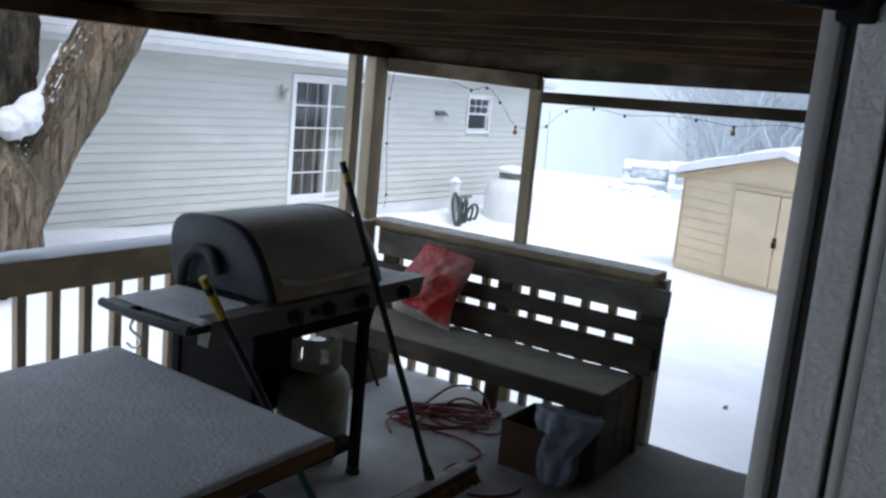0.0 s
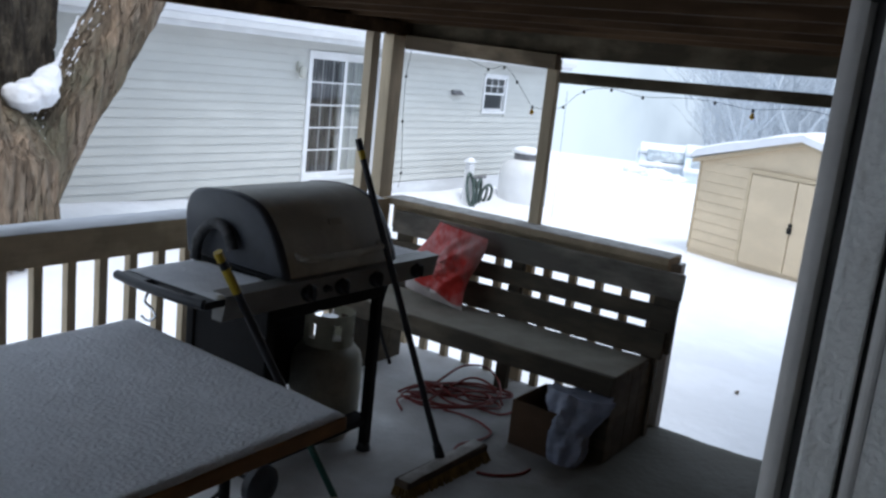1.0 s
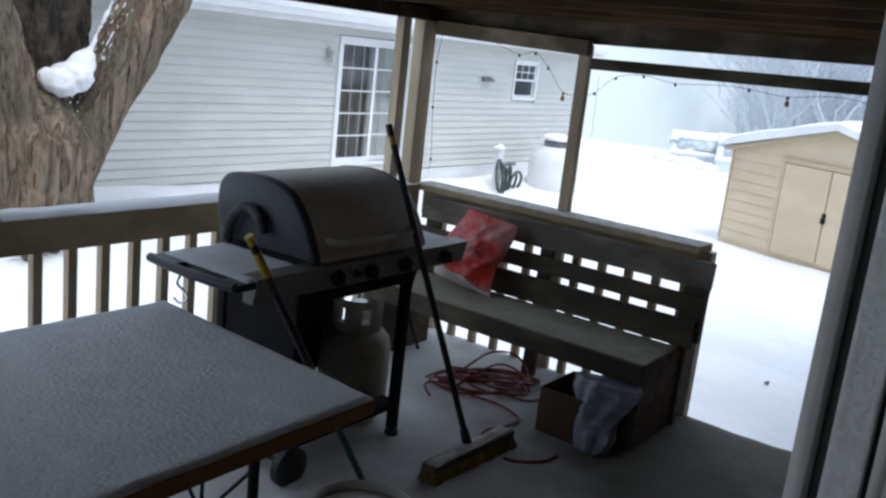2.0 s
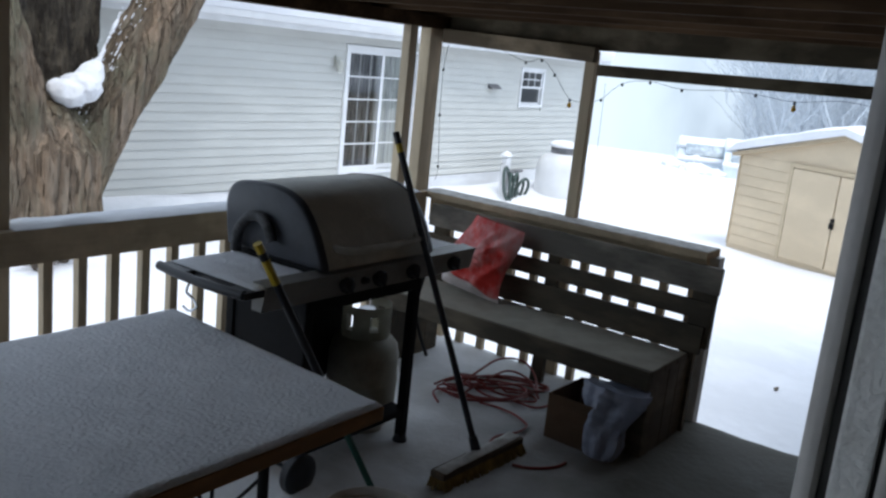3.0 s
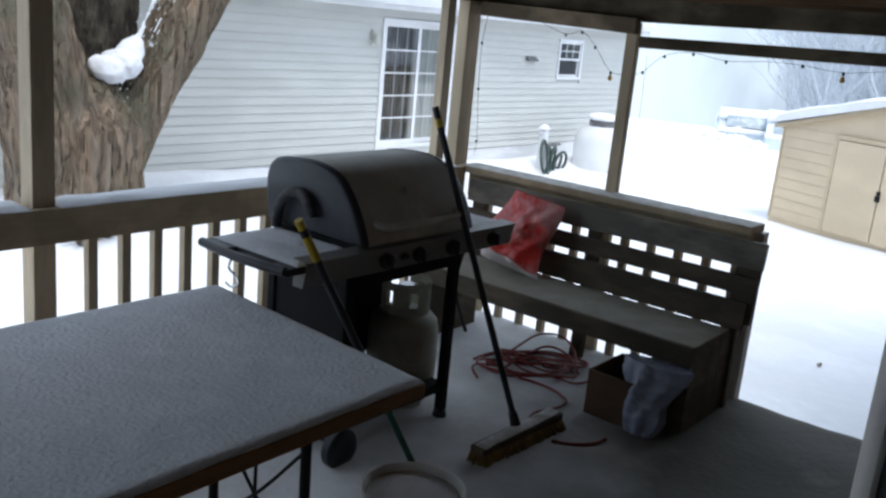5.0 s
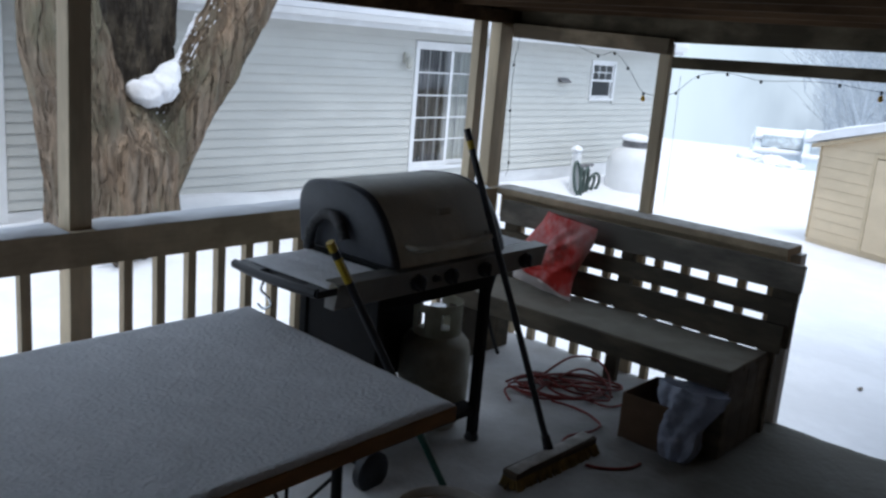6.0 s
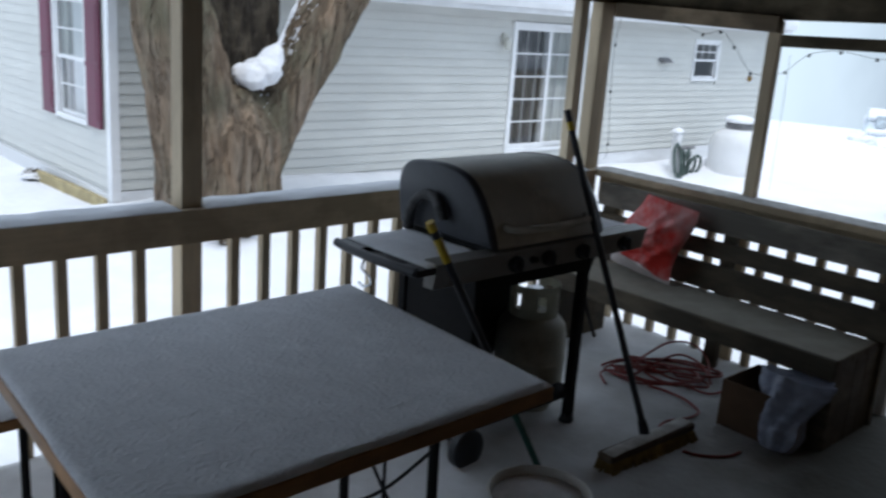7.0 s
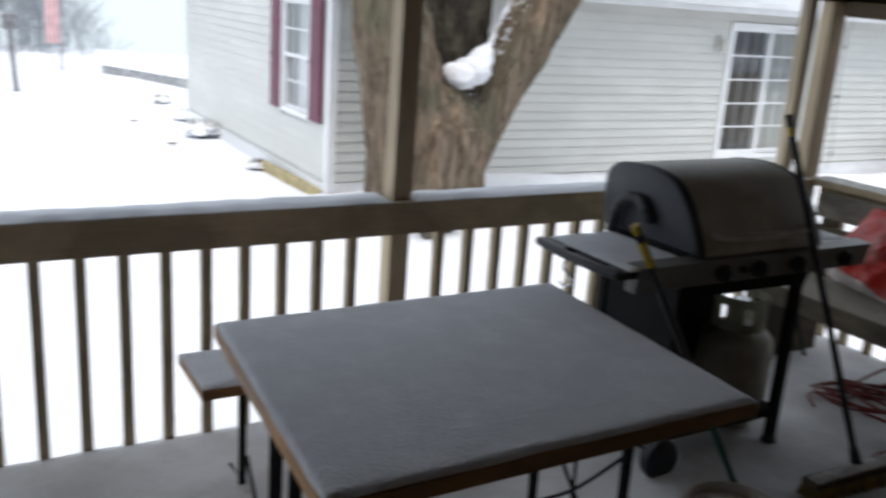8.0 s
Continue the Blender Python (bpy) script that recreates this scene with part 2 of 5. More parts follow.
FRAME_GREY = material("grey_door_aluminium", (0.64, 0.61, 0.57), 0.5, metal=0.1, var=0.12, scale=(6, 6, 3), bump=0.12, bump_scale=70, dist=0.002)
JAMB_PAINT = material("worn_jamb_paint", (0.76, 0.75, 0.71), 0.65, var=0.22, scale=(60, 60, 26), bump=0.7, bump_scale=160, dist=0.004,
                      dark=(0.60, 0.58, 0.53), dark_at=(0.28, 0.50))
RUBBER = material("dark_rubber", (0.03, 0.03, 0.03), 0.7, var=0.1, bump=0.05)
BLIND = material("pale_blind", (0.62, 0.62, 0.56), 0.8, var=0.1, scale=(14, 14, 1), bump=0.2, grain=(40, 40, 1), bump_scale=1.0, dist=0.01)
SHEER_REFLECT = material("sheer_and_reflection_grey", (0.19, 0.18, 0.178), 0.9, var=0.35, scale=(9, 9, 2.2), bump=0.2, dark=(0.07, 0.068, 0.07), dark_at=(0.40, 0.62))
GRILLE = material("grey_grille", (0.42, 0.43, 0.43), 0.5, var=0.06, bump=0.05)
GROOVE_GREY = material("groove_grey_strip", (0.10, 0.097, 0.092), 0.7, var=0.15, scale=(20, 20, 4), bump=0.1)
ROOM = material("dim_room_wall", (0.40, 0.37, 0.36), 0.9, var=0.3, scale=(2, 2, 2), bump=0)
BULB_Y = material("amber_bulb_glass", (0.75, 0.42, 0.03), 0.2, var=0.05, bump=0)
HOSE_GREEN = material("dull_green_hose", (0.06, 0.09, 0.08), 0.5, var=0.1, bump=0)
STONE = material("grey_stone", (0.26, 0.26, 0.27), 0.85, var=0.2, bump=0.4, bump_scale=12)
TIMBER = material("yellowed_timber", (0.48, 0.40, 0.22), 0.8, var=0.15, bump=0.2)
# Car body tone with the distance fog painted in.
CAR_PAINT = material("fog_paled_silver_blue", (0.70, 0.77, 0.82), 0.4, metal=0.2, var=0.05, bump=0)
# Red mixed towards white to paint in the fog before the banner.
FLAG_RED = material("fog_paled_red_cloth", (0.84, 0.60, 0.61), 0.8, var=0.1, bump=0.2)
GLASS = bpy.data.materials.new("window_glass")
GLASS.use_nodes = True
gb = GLASS.node_tree.nodes["Principled BSDF"]
gb.inputs["Base Color"].default_value = (0.9, 0.93, 0.95, 1)
gb.inputs["Roughness"].default_value = 0.03
gb.inputs["Transmission Weight"].default_value = 1.0
gb.inputs["IOR"].default_value = 1.45
# Emissive backdrop colour: dim hills blended into painted fog.
FOG = bpy.data.materials.new("glowing_fog_backdrop")
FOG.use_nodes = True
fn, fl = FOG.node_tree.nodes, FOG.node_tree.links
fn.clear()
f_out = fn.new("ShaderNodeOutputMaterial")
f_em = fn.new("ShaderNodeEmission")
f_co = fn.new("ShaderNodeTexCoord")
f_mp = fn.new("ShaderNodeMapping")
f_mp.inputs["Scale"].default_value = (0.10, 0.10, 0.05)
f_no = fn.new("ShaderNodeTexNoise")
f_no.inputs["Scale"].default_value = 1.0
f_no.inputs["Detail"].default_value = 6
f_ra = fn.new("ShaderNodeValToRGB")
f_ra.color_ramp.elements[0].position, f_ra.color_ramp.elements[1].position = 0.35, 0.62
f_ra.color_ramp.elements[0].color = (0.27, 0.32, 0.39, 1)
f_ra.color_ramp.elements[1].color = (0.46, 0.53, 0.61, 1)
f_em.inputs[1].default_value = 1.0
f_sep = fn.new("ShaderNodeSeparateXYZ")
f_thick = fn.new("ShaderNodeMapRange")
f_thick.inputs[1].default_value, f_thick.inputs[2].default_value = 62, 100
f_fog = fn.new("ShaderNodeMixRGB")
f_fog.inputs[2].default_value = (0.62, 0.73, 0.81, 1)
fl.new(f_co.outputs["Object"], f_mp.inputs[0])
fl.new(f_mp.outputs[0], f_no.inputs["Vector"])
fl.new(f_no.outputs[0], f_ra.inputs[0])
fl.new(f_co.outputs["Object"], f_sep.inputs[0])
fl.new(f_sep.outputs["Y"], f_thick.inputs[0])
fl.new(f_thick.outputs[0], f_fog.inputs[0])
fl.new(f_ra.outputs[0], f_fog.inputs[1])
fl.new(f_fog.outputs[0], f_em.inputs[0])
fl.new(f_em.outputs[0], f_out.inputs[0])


# ---- mesh helpers ----
def box(bm, x0, x1, y0, y1, z0, z1, bev=0.0, m=None):
    r = bmesh.ops.create_cube(bm, size=1.0)
    vs = r["verts"]
    for v in vs:
        v.co = Vector((x0 + (v.co.x + 0.5) * (x1 - x0), y0 + (v.co.y + 0.5) * (y1 - y0), z0 + (v.co.z + 0.5) * (z1 - z0)))
    if bev:
        es = list({e for v in vs for e in v.link_edges})
        r2 = bmesh.ops.bevel(bm, geom=es, offset=bev, segments=2, affect="EDGES", profile=0.6)
        vs = list({v for f in r2["faces"] for v in f.verts} | {v for v in vs if v.is_valid})
    if m is not None:
        bmesh.ops.transform(bm, matrix=m, verts=vs)
    return vs


def sweep(bm, pts, r, n=8, cap=True):
    """A tube along pts; r is a radius or one for each point."""
    pts = [Vector(p) for p in pts]
    rs = r if isinstance(r, (list, tuple)) else [r] * len(pts)
    rings, side = [], None
    for i, p in enumerate(pts):
        d = (pts[min(i + 1, len(pts) - 1)] - pts[max(i - 1, 0)]).normalized()
        if side is None:
            side = d.orthogonal().normalized()
        side = (side - d * side.dot(d)).normalized()
        up = d.cross(side)
        rings.append([bm.verts.new(p + (side * math.cos(a) + up * math.sin(a)) * rs[i])
                      for a in (2 * math.pi * k / n for k in range(n))])
    for a, b in zip(rings, rings[1:]):
        for k in range(n):
            bm.faces.new((a[k], a[(k + 1) % n], b[(k + 1) % n], b[k]))
    if cap:
        bm.faces.new(list(reversed(rings[0])))
        bm.faces.new(rings[-1])
    return rings


def lathe(bm, profile, cx, cy, n=32, m=None):
    rings = []
    for r, z in profile:
        rings.append([bm.verts.new((cx + r * math.cos(2 * math.pi * k / n), cy + r * math.sin(2 * math.pi * k / n), z)) for k in range(n)])
    for a, b in zip(rings, rings[1:]):
        for k in range(n):
            bm.faces.new((a[k], a[(k + 1) % n], b[(k + 1) % n], b[k]))
    if profile[0][0] > 1e-4:
        bm.faces.new(list(reversed(rings[0])))
    if profile[-1][0] > 1e-4:
        bm.faces.new(rings[-1])
    if m is not None:
        bmesh.ops.transform(bm, matrix=m, verts=[v for ring in rings for v in ring])


def extrude(bm, profile, axis, a, b):
    """A closed outline of pairs, drawn out along an axis from a to b."""
    def co(p, t):
        return {"x": (t, p[0], p[1]), "y": (p[0], t, p[1]), "z": (p[0], p[1], t)}[axis]
    u = [bm.verts.new(co(p, a)) for p in profile]
    v = [bm.verts.new(co(p, b)) for p in profile]
    n = len(profile)
    for k in range(n):
        bm.faces.new((u[k], u[(k + 1) % n], v[(k + 1) % n], v[k]))
    bm.faces.new(list(reversed(u)))
    bm.faces.new(v)


def smooth_path(pts, steps=8):
    """A rounded line through pts."""
    pts = [Vector(p) for p in pts]
    out = []
    for i in range(len(pts) - 1):
        p0, p1, p2, p3 = pts[max(i - 1, 0)], pts[i], pts[i + 1], pts[min(i + 2, len(pts) - 1)]
        for k in range(steps):
            t = k / steps
            out.append(0.5 * ((2 * p1) + (p2 - p0) * t + (2 * p0 - 5 * p1 + 4 * p2 - p3) * t * t + (3 * p1 - p0 - 3 * p2 + p3) * t ** 3))
    out.append(pts[-1])
    return out


def mesh_of(name, bm, mat, smooth=False):
    bmesh.ops.recalc_face_normals(bm, faces=bm.faces[:])
    me = bpy.data.meshes.new(name)
    bm.to_mesh(me)
    bm.free()
    me.materials.append(mat)
    if smooth:
        for p in me.polygons:
            p.use_smooth = True
        me.set_sharp_from_angle(angle=radians(40))
    return me


def place_of(ob):
    m = ob.matrix_basis.copy()
    return place_of(ob.parent) @ ob.matrix_parent_inverse @ m if ob.parent else m


def part(name, bm, mat, parent=None, label="", smooth=False):
    ob = new(name, mesh_of(name, bm, mat, smooth))
    if parent is not None:
        ob.parent = parent
        ob.matrix_parent_inverse = place_of(parent).inverted()
    if label:
        tagged(ob, label)
    return ob


def thing(name, at, label, category, group="", kind=""):
    ob = new(name)
    ob.empty_display_size = 0.1
    ob.matrix_basis = Matrix.Translation(at)
    return tagged(ob, label, category, group, kind)


def piece(name, me, parent, at=(0, 0, 0)):
    """One more object on a shared mesh, as a part."""
    ob = new(name, me)
    ob.parent = parent
    ob.matrix_parent_inverse = place_of(parent).inverted()
    ob.matrix_basis = Matrix.Translation(at)
    return ob


def slab(name, mat, x0, x1, y0, y1, z, thick, bumps=0.004, step=0.04, freq=5.0, edge=0.012, seed=0.0, parent=None, smooth=True):
    """A layer of snow: a rounded, uneven top and closed sides, standing on z."""
    bm = bmesh.new()
    nx, ny = max(3, int((x1 - x0) / step)), max(3, int((y1 - y0) / step))
    grid = {}
    for i in range(nx + 1):
        for j in range(ny + 1):
            x, y = x0 + (x1 - x0) * i / nx, y0 + (y1 - y0) * j / ny
            near = min(i, nx - i, j, ny - j)
            fall = (1.0, 0.28, 0.05)[near] if near < 3 else 0.0
            ripple = noise.noise((x * freq, y * freq, seed)) + 0.55 * noise.noise((x * freq * 2.1, y * freq * 3.7, seed + 9))
            h = thick * (1 - fall * 0.8) + bumps * ripple * (0.3 if near < 1 else 1)
            wob = edge * noise.noise((x * 9, y * 9, seed + 5))
            gx = x + (wob if i in (0, nx) else 0)
            gy = y + (wob if j in (0, ny) else 0)
            grid[i, j] = bm.verts.new((gx, gy, z + max(h, 0.0015)))
    for i in range(nx):
        for j in range(ny):
            bm.faces.new((grid[i, j], grid[i + 1, j], grid[i + 1, j + 1], grid[i, j + 1]))
    rim = [grid[i, 0] for i in range(nx)] + [grid[nx, j] for j in range(ny)] + [grid[i, ny] for i in range(nx, 0, -1)] + [grid[0, j] for j in range(ny, 0, -1)]
    low = [bm.verts.new((v.co.x, v.co.y, z)) for v in rim]
    for k in range(len(rim)):
        q = (k + 1) % len(rim)
        bm.faces.new((rim[k], low[k], low[q], rim[q]))
    bm.faces.new(low)
    return part(name, bm, mat, parent, smooth=smooth)


# ---- ground and distance ----
def ground_height(x, y):
    z = -0.75 - 0.034 * max(0.0, min(x, 20.0) - 7.0) - 0.004 * max(0.0, x - 20)
    z += 0.05 * noise.noise((x * 0.35, y * 0.35, 2.0)) + 0.02 * noise.noise((x * 1.3, y * 1.3, 4.0))
    if 4 < x < 19 and y < 10.3:
        z += 0.27 * max(0.25, min(1.0, (x - 4.4) / 1.6)) * math.exp(-((10.2 - y) / 0.55) ** 2)
    z += 0.14 * math.exp(-((x - 8.3) / 1.6) ** 2 - ((y - 3.2) / 0.8) ** 2)
    z += 0.26 * math.exp(-((x - 5.0) ** 2 + (y - 8.7) ** 2) / 1.5)
    z += 0.20 * math.exp(-((x - 16.1) ** 2 + (y - 9.2) ** 2) / 1.2)
    far = math.hypot(x - 0.5, y - 0.5)
    z -= 18.0 * (1 - math.exp(-max(0.0, far - 35) * 0.018)) - 12 * max(0.0, min(1.0, (far - 140) / 400))
    z += 0.35 * noise.noise((x * 0.03, y * 0.03, 7.0)) * min(1.0, far / 60)
    return z


def axis_steps(near0, near1, fine, grow):
    a = [near0 + fine * k for k in range(int((near1 - near0) / fine) + 1)]
    step, lo, hi = fine, near0, near1
    while hi < 1500:
        step *= grow
        lo, hi = lo - step, hi + step
        a = [lo] + a + [hi]
    return a


gx, gy = axis_steps(-8.0, 24.0, 0.22, 1.16), axis_steps(-8.0, 24.0, 0.22, 1.16)
gverts = [(x, y, ground_height(x, y)) for y in gy for x in gx]
gn = len(gx)
gfaces = [(j * gn + i, j * gn + i + 1, (j + 1) * gn + i + 1, (j + 1) * gn + i) for j in range(len(gy) - 1) for i in range(gn - 1)]
gme = bpy.data.meshes.new("ground")
gme.from_pydata(gverts, [], gfaces)
gme.materials.append(SNOW)
for p in gme.polygons:
    p.use_smooth = True
tagged(new("ground", gme), "deep fresh white snow covering the yard", "snow ground", kind="structure")

# a self-lit backdrop wall beyond the far woods, fog and hills painted on it
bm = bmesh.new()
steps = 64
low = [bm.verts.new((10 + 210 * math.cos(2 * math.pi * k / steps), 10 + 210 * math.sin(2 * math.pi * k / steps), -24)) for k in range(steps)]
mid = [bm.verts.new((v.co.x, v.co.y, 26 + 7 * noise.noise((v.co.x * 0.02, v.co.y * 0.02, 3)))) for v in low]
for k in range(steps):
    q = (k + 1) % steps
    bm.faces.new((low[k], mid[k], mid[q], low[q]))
tagged(part("backdrop", bm, FOG, smooth=True), "glowing backdrop wall painted as grey-blue wooded hills in fog", "distance", kind="structure")


def bare_tree(bm, x, y, z, h, rng):
    def grow(p, d, r, length, depth):
        q = p + d * length
        sweep(bm, [p, (p + q) / 2 + Vector((rng.uniform(-1, 1), rng.uniform(-1, 1), 0)) * length * 0.05, q], [r, r * 0.85, r * 0.65], 4, cap=False)
        if depth == 0:
            return
        for _ in range(rng.choice((2, 3, 3))):
            nd = (d + Vector((rng.uniform(-1, 1), rng.uniform(-1, 1), rng.uniform(-0.25, 0.6))) * 0.75).normalized()
            grow(q if rng.random() < 0.6 else p + d * length * rng.uniform(0.5, 0.95), nd, r * 0.6, length * rng.uniform(0.55, 0.8), depth - 1)
    grow(Vector((x, y, z)), Vector((rng.uniform(-0.06, 0.06), rng.uniform(-0.06, 0.06), 1)).normalized(), h * 0.008, h * 0.34, 4)


rng = random.Random(4)
bm = bmesh.new()
for k in range(300):
    a = rng.uniform(-0.12, 0.30)
    d = rng.uniform(85, 150)
    x, y = 0.5 + d * math.cos(a), 0.5 + d * math.sin(a)
    bare_tree(bm, x, y, ground_height(x, y) - 0.2, rng.uniform(18, 30), rng)
tagged(part("far_woods", bm, MISTY_TREE), "bare far trees, fog haze painted into their pale colour", "woods", kind="stuff")
bm = bmesh.new()
for k in range(30):
    a = rng.uniform(1.38, 1.75)
    d = rng.uniform(60, 110)
    x, y = 0.5 + d * math.cos(a), 0.5 + d * math.sin(a)
    bare_tree(bm, x, y, ground_height(x, y) - 0.2, rng.uniform(6, 10), rng)
for k in range(170):
    a = radians(rng.uniform(80.6, 91))
    d = rng.uniform(31, 38)
    x, y = 0.5 + d * math.cos(a), 0.5 + d * math.sin(a)
    bare_tree(bm, x, y, ground_height(x, y) - 0.2, rng.uniform(0.8, 1.2) * (0.9 + max(0.0, min(3.0, (math.degrees(a) - 81) * 0.9))), rng)
tagged(part("far_woods", bm, HAZED_TREE), "bare trees far off, paled by painted-in fog haze", "woods", kind="stuff")

# ---- own house wall and doorway ----
WALL_Y, JAMB_X = 0.642, 1.25
DX0, DX1, DY0, DY1 = -2.6, 4.70, 0.66, 3.68
# Wall past the deck and storey above are unseen, added to block sky light.
bm = bmesh.new()
box(bm, JAMB_X + 0.05, 9.5, 0.30, WALL_Y, -1.0, 2.0)
box(bm, -6.0, -0.15, 0.30, WALL_Y, -0.75, 2.0)
box(bm, -0.15, JAMB_X + 0.05, 0.30, WALL_Y, 1.95, 2.0)
box(bm, -6.0, 9.5, -7.0, WALL_Y, 2.0, 5.6)
tagged(part("house_wall_and_sky_block", bm, CEIL_WOOD), "dark brown house wall round the doorway, with unseen storey added to block sky light", "wall", kind="structure")
bm = bmesh.new()
box(bm, -6.0, 4.7, -4.0, -3.9, -0.2, 2.0)
box(bm, -6.0, -5.9, -3.9, 0.3, -0.2, 2.0)
box(bm, 4.6, 4.7, -3.9, 0.3, -0.2, 2.0)
tagged(part("wall_room", bm, ROOM), "dim plain room walls behind the doorway", "wall", kind="structure")
bm = bmesh.new()
box(bm, -6.0, 4.7, -4.0, WALL_Y, -0.2, 0.04)
tagged(part("floor_room", bm, ROOM), "dim indoor floor behind the doorway", "floor", kind="structure")

door = thing("door_1", (JAMB_X, 0.6, 0.04), "worn grey painted door frame with aluminium storm door edge", "door frame", kind="structure")
bm = bmesh.new()
box(bm, JAMB_X, JAMB_X + 0.05, 0.6240, 0.6400, 0.04, 1.95, 0.006)
part("storm_frame", bm, FRAME_GREY, door, "grey aluminium storm door edge", smooth=True)
# Dark grey strip set back in the gap between storm frame and jamb.
bm = bmesh.new()
box(bm, JAMB_X + 0.022, JAMB_X + 0.05, 0.6120, 0.6250, 0.04, 1.95)
part("groove_strip", bm, GROOVE_GREY, door, "dark grey strip set back in a groove")
bm = bmesh.new()
box(bm, JAMB_X, JAMB_X + 0.05, 0.5830, 0.6130, 0.04, 1.95, 0.003)
part("jamb", bm, JAMB_PAINT, door, "scuffed pale grey painted jamb")
bm = bmesh.new()
box(bm, JAMB_X + 0.012, JAMB_X + 0.05, 0.5775, 0.5835, 0.04, 1.95)
part("weatherstrip", bm, RUBBER, door, "thin black weatherstrip")
bm = bmesh.new()
box(bm, JAMB_X - 0.002, JAMB_X + 0.05, 0.5670, 0.5780, 0.04, 1.95, 0.004)
part("door_stop", bm, FRAME_GREY, door)
bm = bmesh.new()
box(bm, JAMB_X, JAMB_X + 0.05, 0.30, 0.5680, 0.04, 1.95, 0.002)
part("inner_jamb", bm, JAMB_PAINT, door)
bm = bmesh.new()
box(bm, -0.2, -0.15, 0.30, 0.6400, 0.04, 1.95, 0.004)
part("inner_jamb", bm, JAMB_PAINT, door)
bm = bmesh.new()
box(bm, -0.15, JAMB_X, 0.60, 0.6400, 1.91, 1.95, 0.004)
part("door_head", bm, FRAME_GREY, door)
closer = thing("door_closer", (1.2, 0.66, 1.75), "dark metal storm door closer on the frame", "door closer")
bm = bmesh.new()
sweep(bm, [(1.20, 0.650, 1.772), (1.262, 0.603, 1.772)], 0.013, 16)
part("tube", bm, BLACK_METAL, closer, smooth=True)
bm = bmesh.new()
box(bm, 1.236, 1.262, 0.600, 0.628, 1.752, 1.795, 0.004)
part("bracket", bm, BLACK_METAL, closer)
bm = bmesh.new()
sweep(bm, [(1.232, 0.612, 1.768), (1.232, 0.612, 1.81)], 0.007, 12)
part("pin", bm, FRAME_GREY, closer, smooth=True)

# ---- the deck ----
bm = bmesh.new()
box(bm, DX0, DX1, DY0, DY1, -0.16, -0.03)
floor = tagged(part("floor", bm, RAIL_WOOD), "wooden deck floor under thin snow", "deck floor", kind="structure")
bm = bmesh.new()
for y in (0.9, 2.2, 3.5):
    for x in (-2.4, -0.2, 2.0, 4.5):
        box(bm, x - 0.045, x + 0.045, y - 0.045, y + 0.045, -1.0, -0.16)
tagged(part("deck_posts", bm, POST_WOOD), "short wooden posts under the deck", "deck support", kind="structure")
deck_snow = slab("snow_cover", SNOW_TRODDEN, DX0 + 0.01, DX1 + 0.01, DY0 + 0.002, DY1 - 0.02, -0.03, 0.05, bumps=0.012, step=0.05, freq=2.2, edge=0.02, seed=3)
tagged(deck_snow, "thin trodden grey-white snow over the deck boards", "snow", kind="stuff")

# roof of boards on joists
bm = bmesh.new()
x = 4.50
while x > DX0:
    box(bm, x - 0.02, x + 0.02, 0.665, 3.72, 1.868, 2.01)
    x -= 0.405
y = 0.67
while y < 3.70:
    box(bm, DX0, 4.67, y, y + 0.135, 2.012, 2.04)
    y += 0.141
box(bm, DX0, 4.66, 3.722, 3.76, 1.845, 2.05)
box(bm, DX0, 4.603, 3.60, 3.721, 1.80, 1.866)
box(bm, DX0 - 0.04, DX0, 0.665, 3.76, 1.845, 2.05)
tagged(part("ceiling", bm, CEIL_WOOD), "dark stained wooden roof of joists and boards", "porch roof", kind="structure")
bm = bmesh.new()
box(bm, DX0 - 0.1, 4.72, 0.665, 3.775, 2.052, 2.09)
tagged(part("roof", bm, SNOW), "flat porch roof deck under snow", "roof", kind="structure")
frame_b = thing("roof_beam", (4.6, 1.7, 1.7), "brown wooden roof beams carried by the deck posts", "beam", kind="structure")
bm = bmesh.new()
vs = box(bm, 4.61, 4.655, 0.67, 3.72, 1.755, 2.01, 0.003)
for v in vs:
    if v.co.z < 1.8:
        v.co.z += 0.03 * max(-0.5, 2.1 - v.co.y)
part("edge_beam", bm, BEAM_WOOD, frame_b)
bm = bmesh.new()
vs = box(bm, 4.545, 4.598, 2.64, 3.598, 1.698, 1.775, 0.004)
for v in vs:
    v.co.z += 0.03 * (v.co.y - 2.64)
part("short_header", bm, TAN_BEAM, frame_b, "tan short header beam")
bm = bmesh.new()
vs = box(bm, 4.565, 4.605, 0.67, 2.625, 1.636, 1.692, 0.003)
for v in vs:
    v.co.z += 0.018 * (2.63 - v.co.y)
part("hanging_board", bm, BEAM_WOOD, frame_b, "thin brown board below the beam")

# ---- railings ----
railing = thing("railing", (1.0, 3.6, 0.0), "tan treated wood railing with square balusters and snowy cap", "railing", kind="structure")
bm = bmesh.new()
box(bm, DX0, 4.50, 3.57, 3.608, 0.752, 0.885, 0.003)
part("face_board", bm, RAIL_WOOD, railing)
bm = bmesh.new()
for p, q in ((DX0, 1.998), (2.092, 4.280), (4.367, 4.446)):
    box(bm, p, q, 3.612, 3.70, 0.846, 0.884)
part("cap", bm, RAIL_WOOD, railing)
bm = bmesh.new()
vs = box(bm, 2.005, 2.092, 3.611, 3.70, -0.9, 1.799, 0.004)
for v in vs:
    v.co.x += 0.016 * max(0.0, v.co.z - 0.9)
part("post", bm, POST_WOOD, railing)
bm = bmesh.new()
box(bm, 4.290, 4.355, 3.62, 3.675, -0.9, 1.799, 0.004)
part("post", bm, POST_WOOD, railing)
bm = bmesh.new()
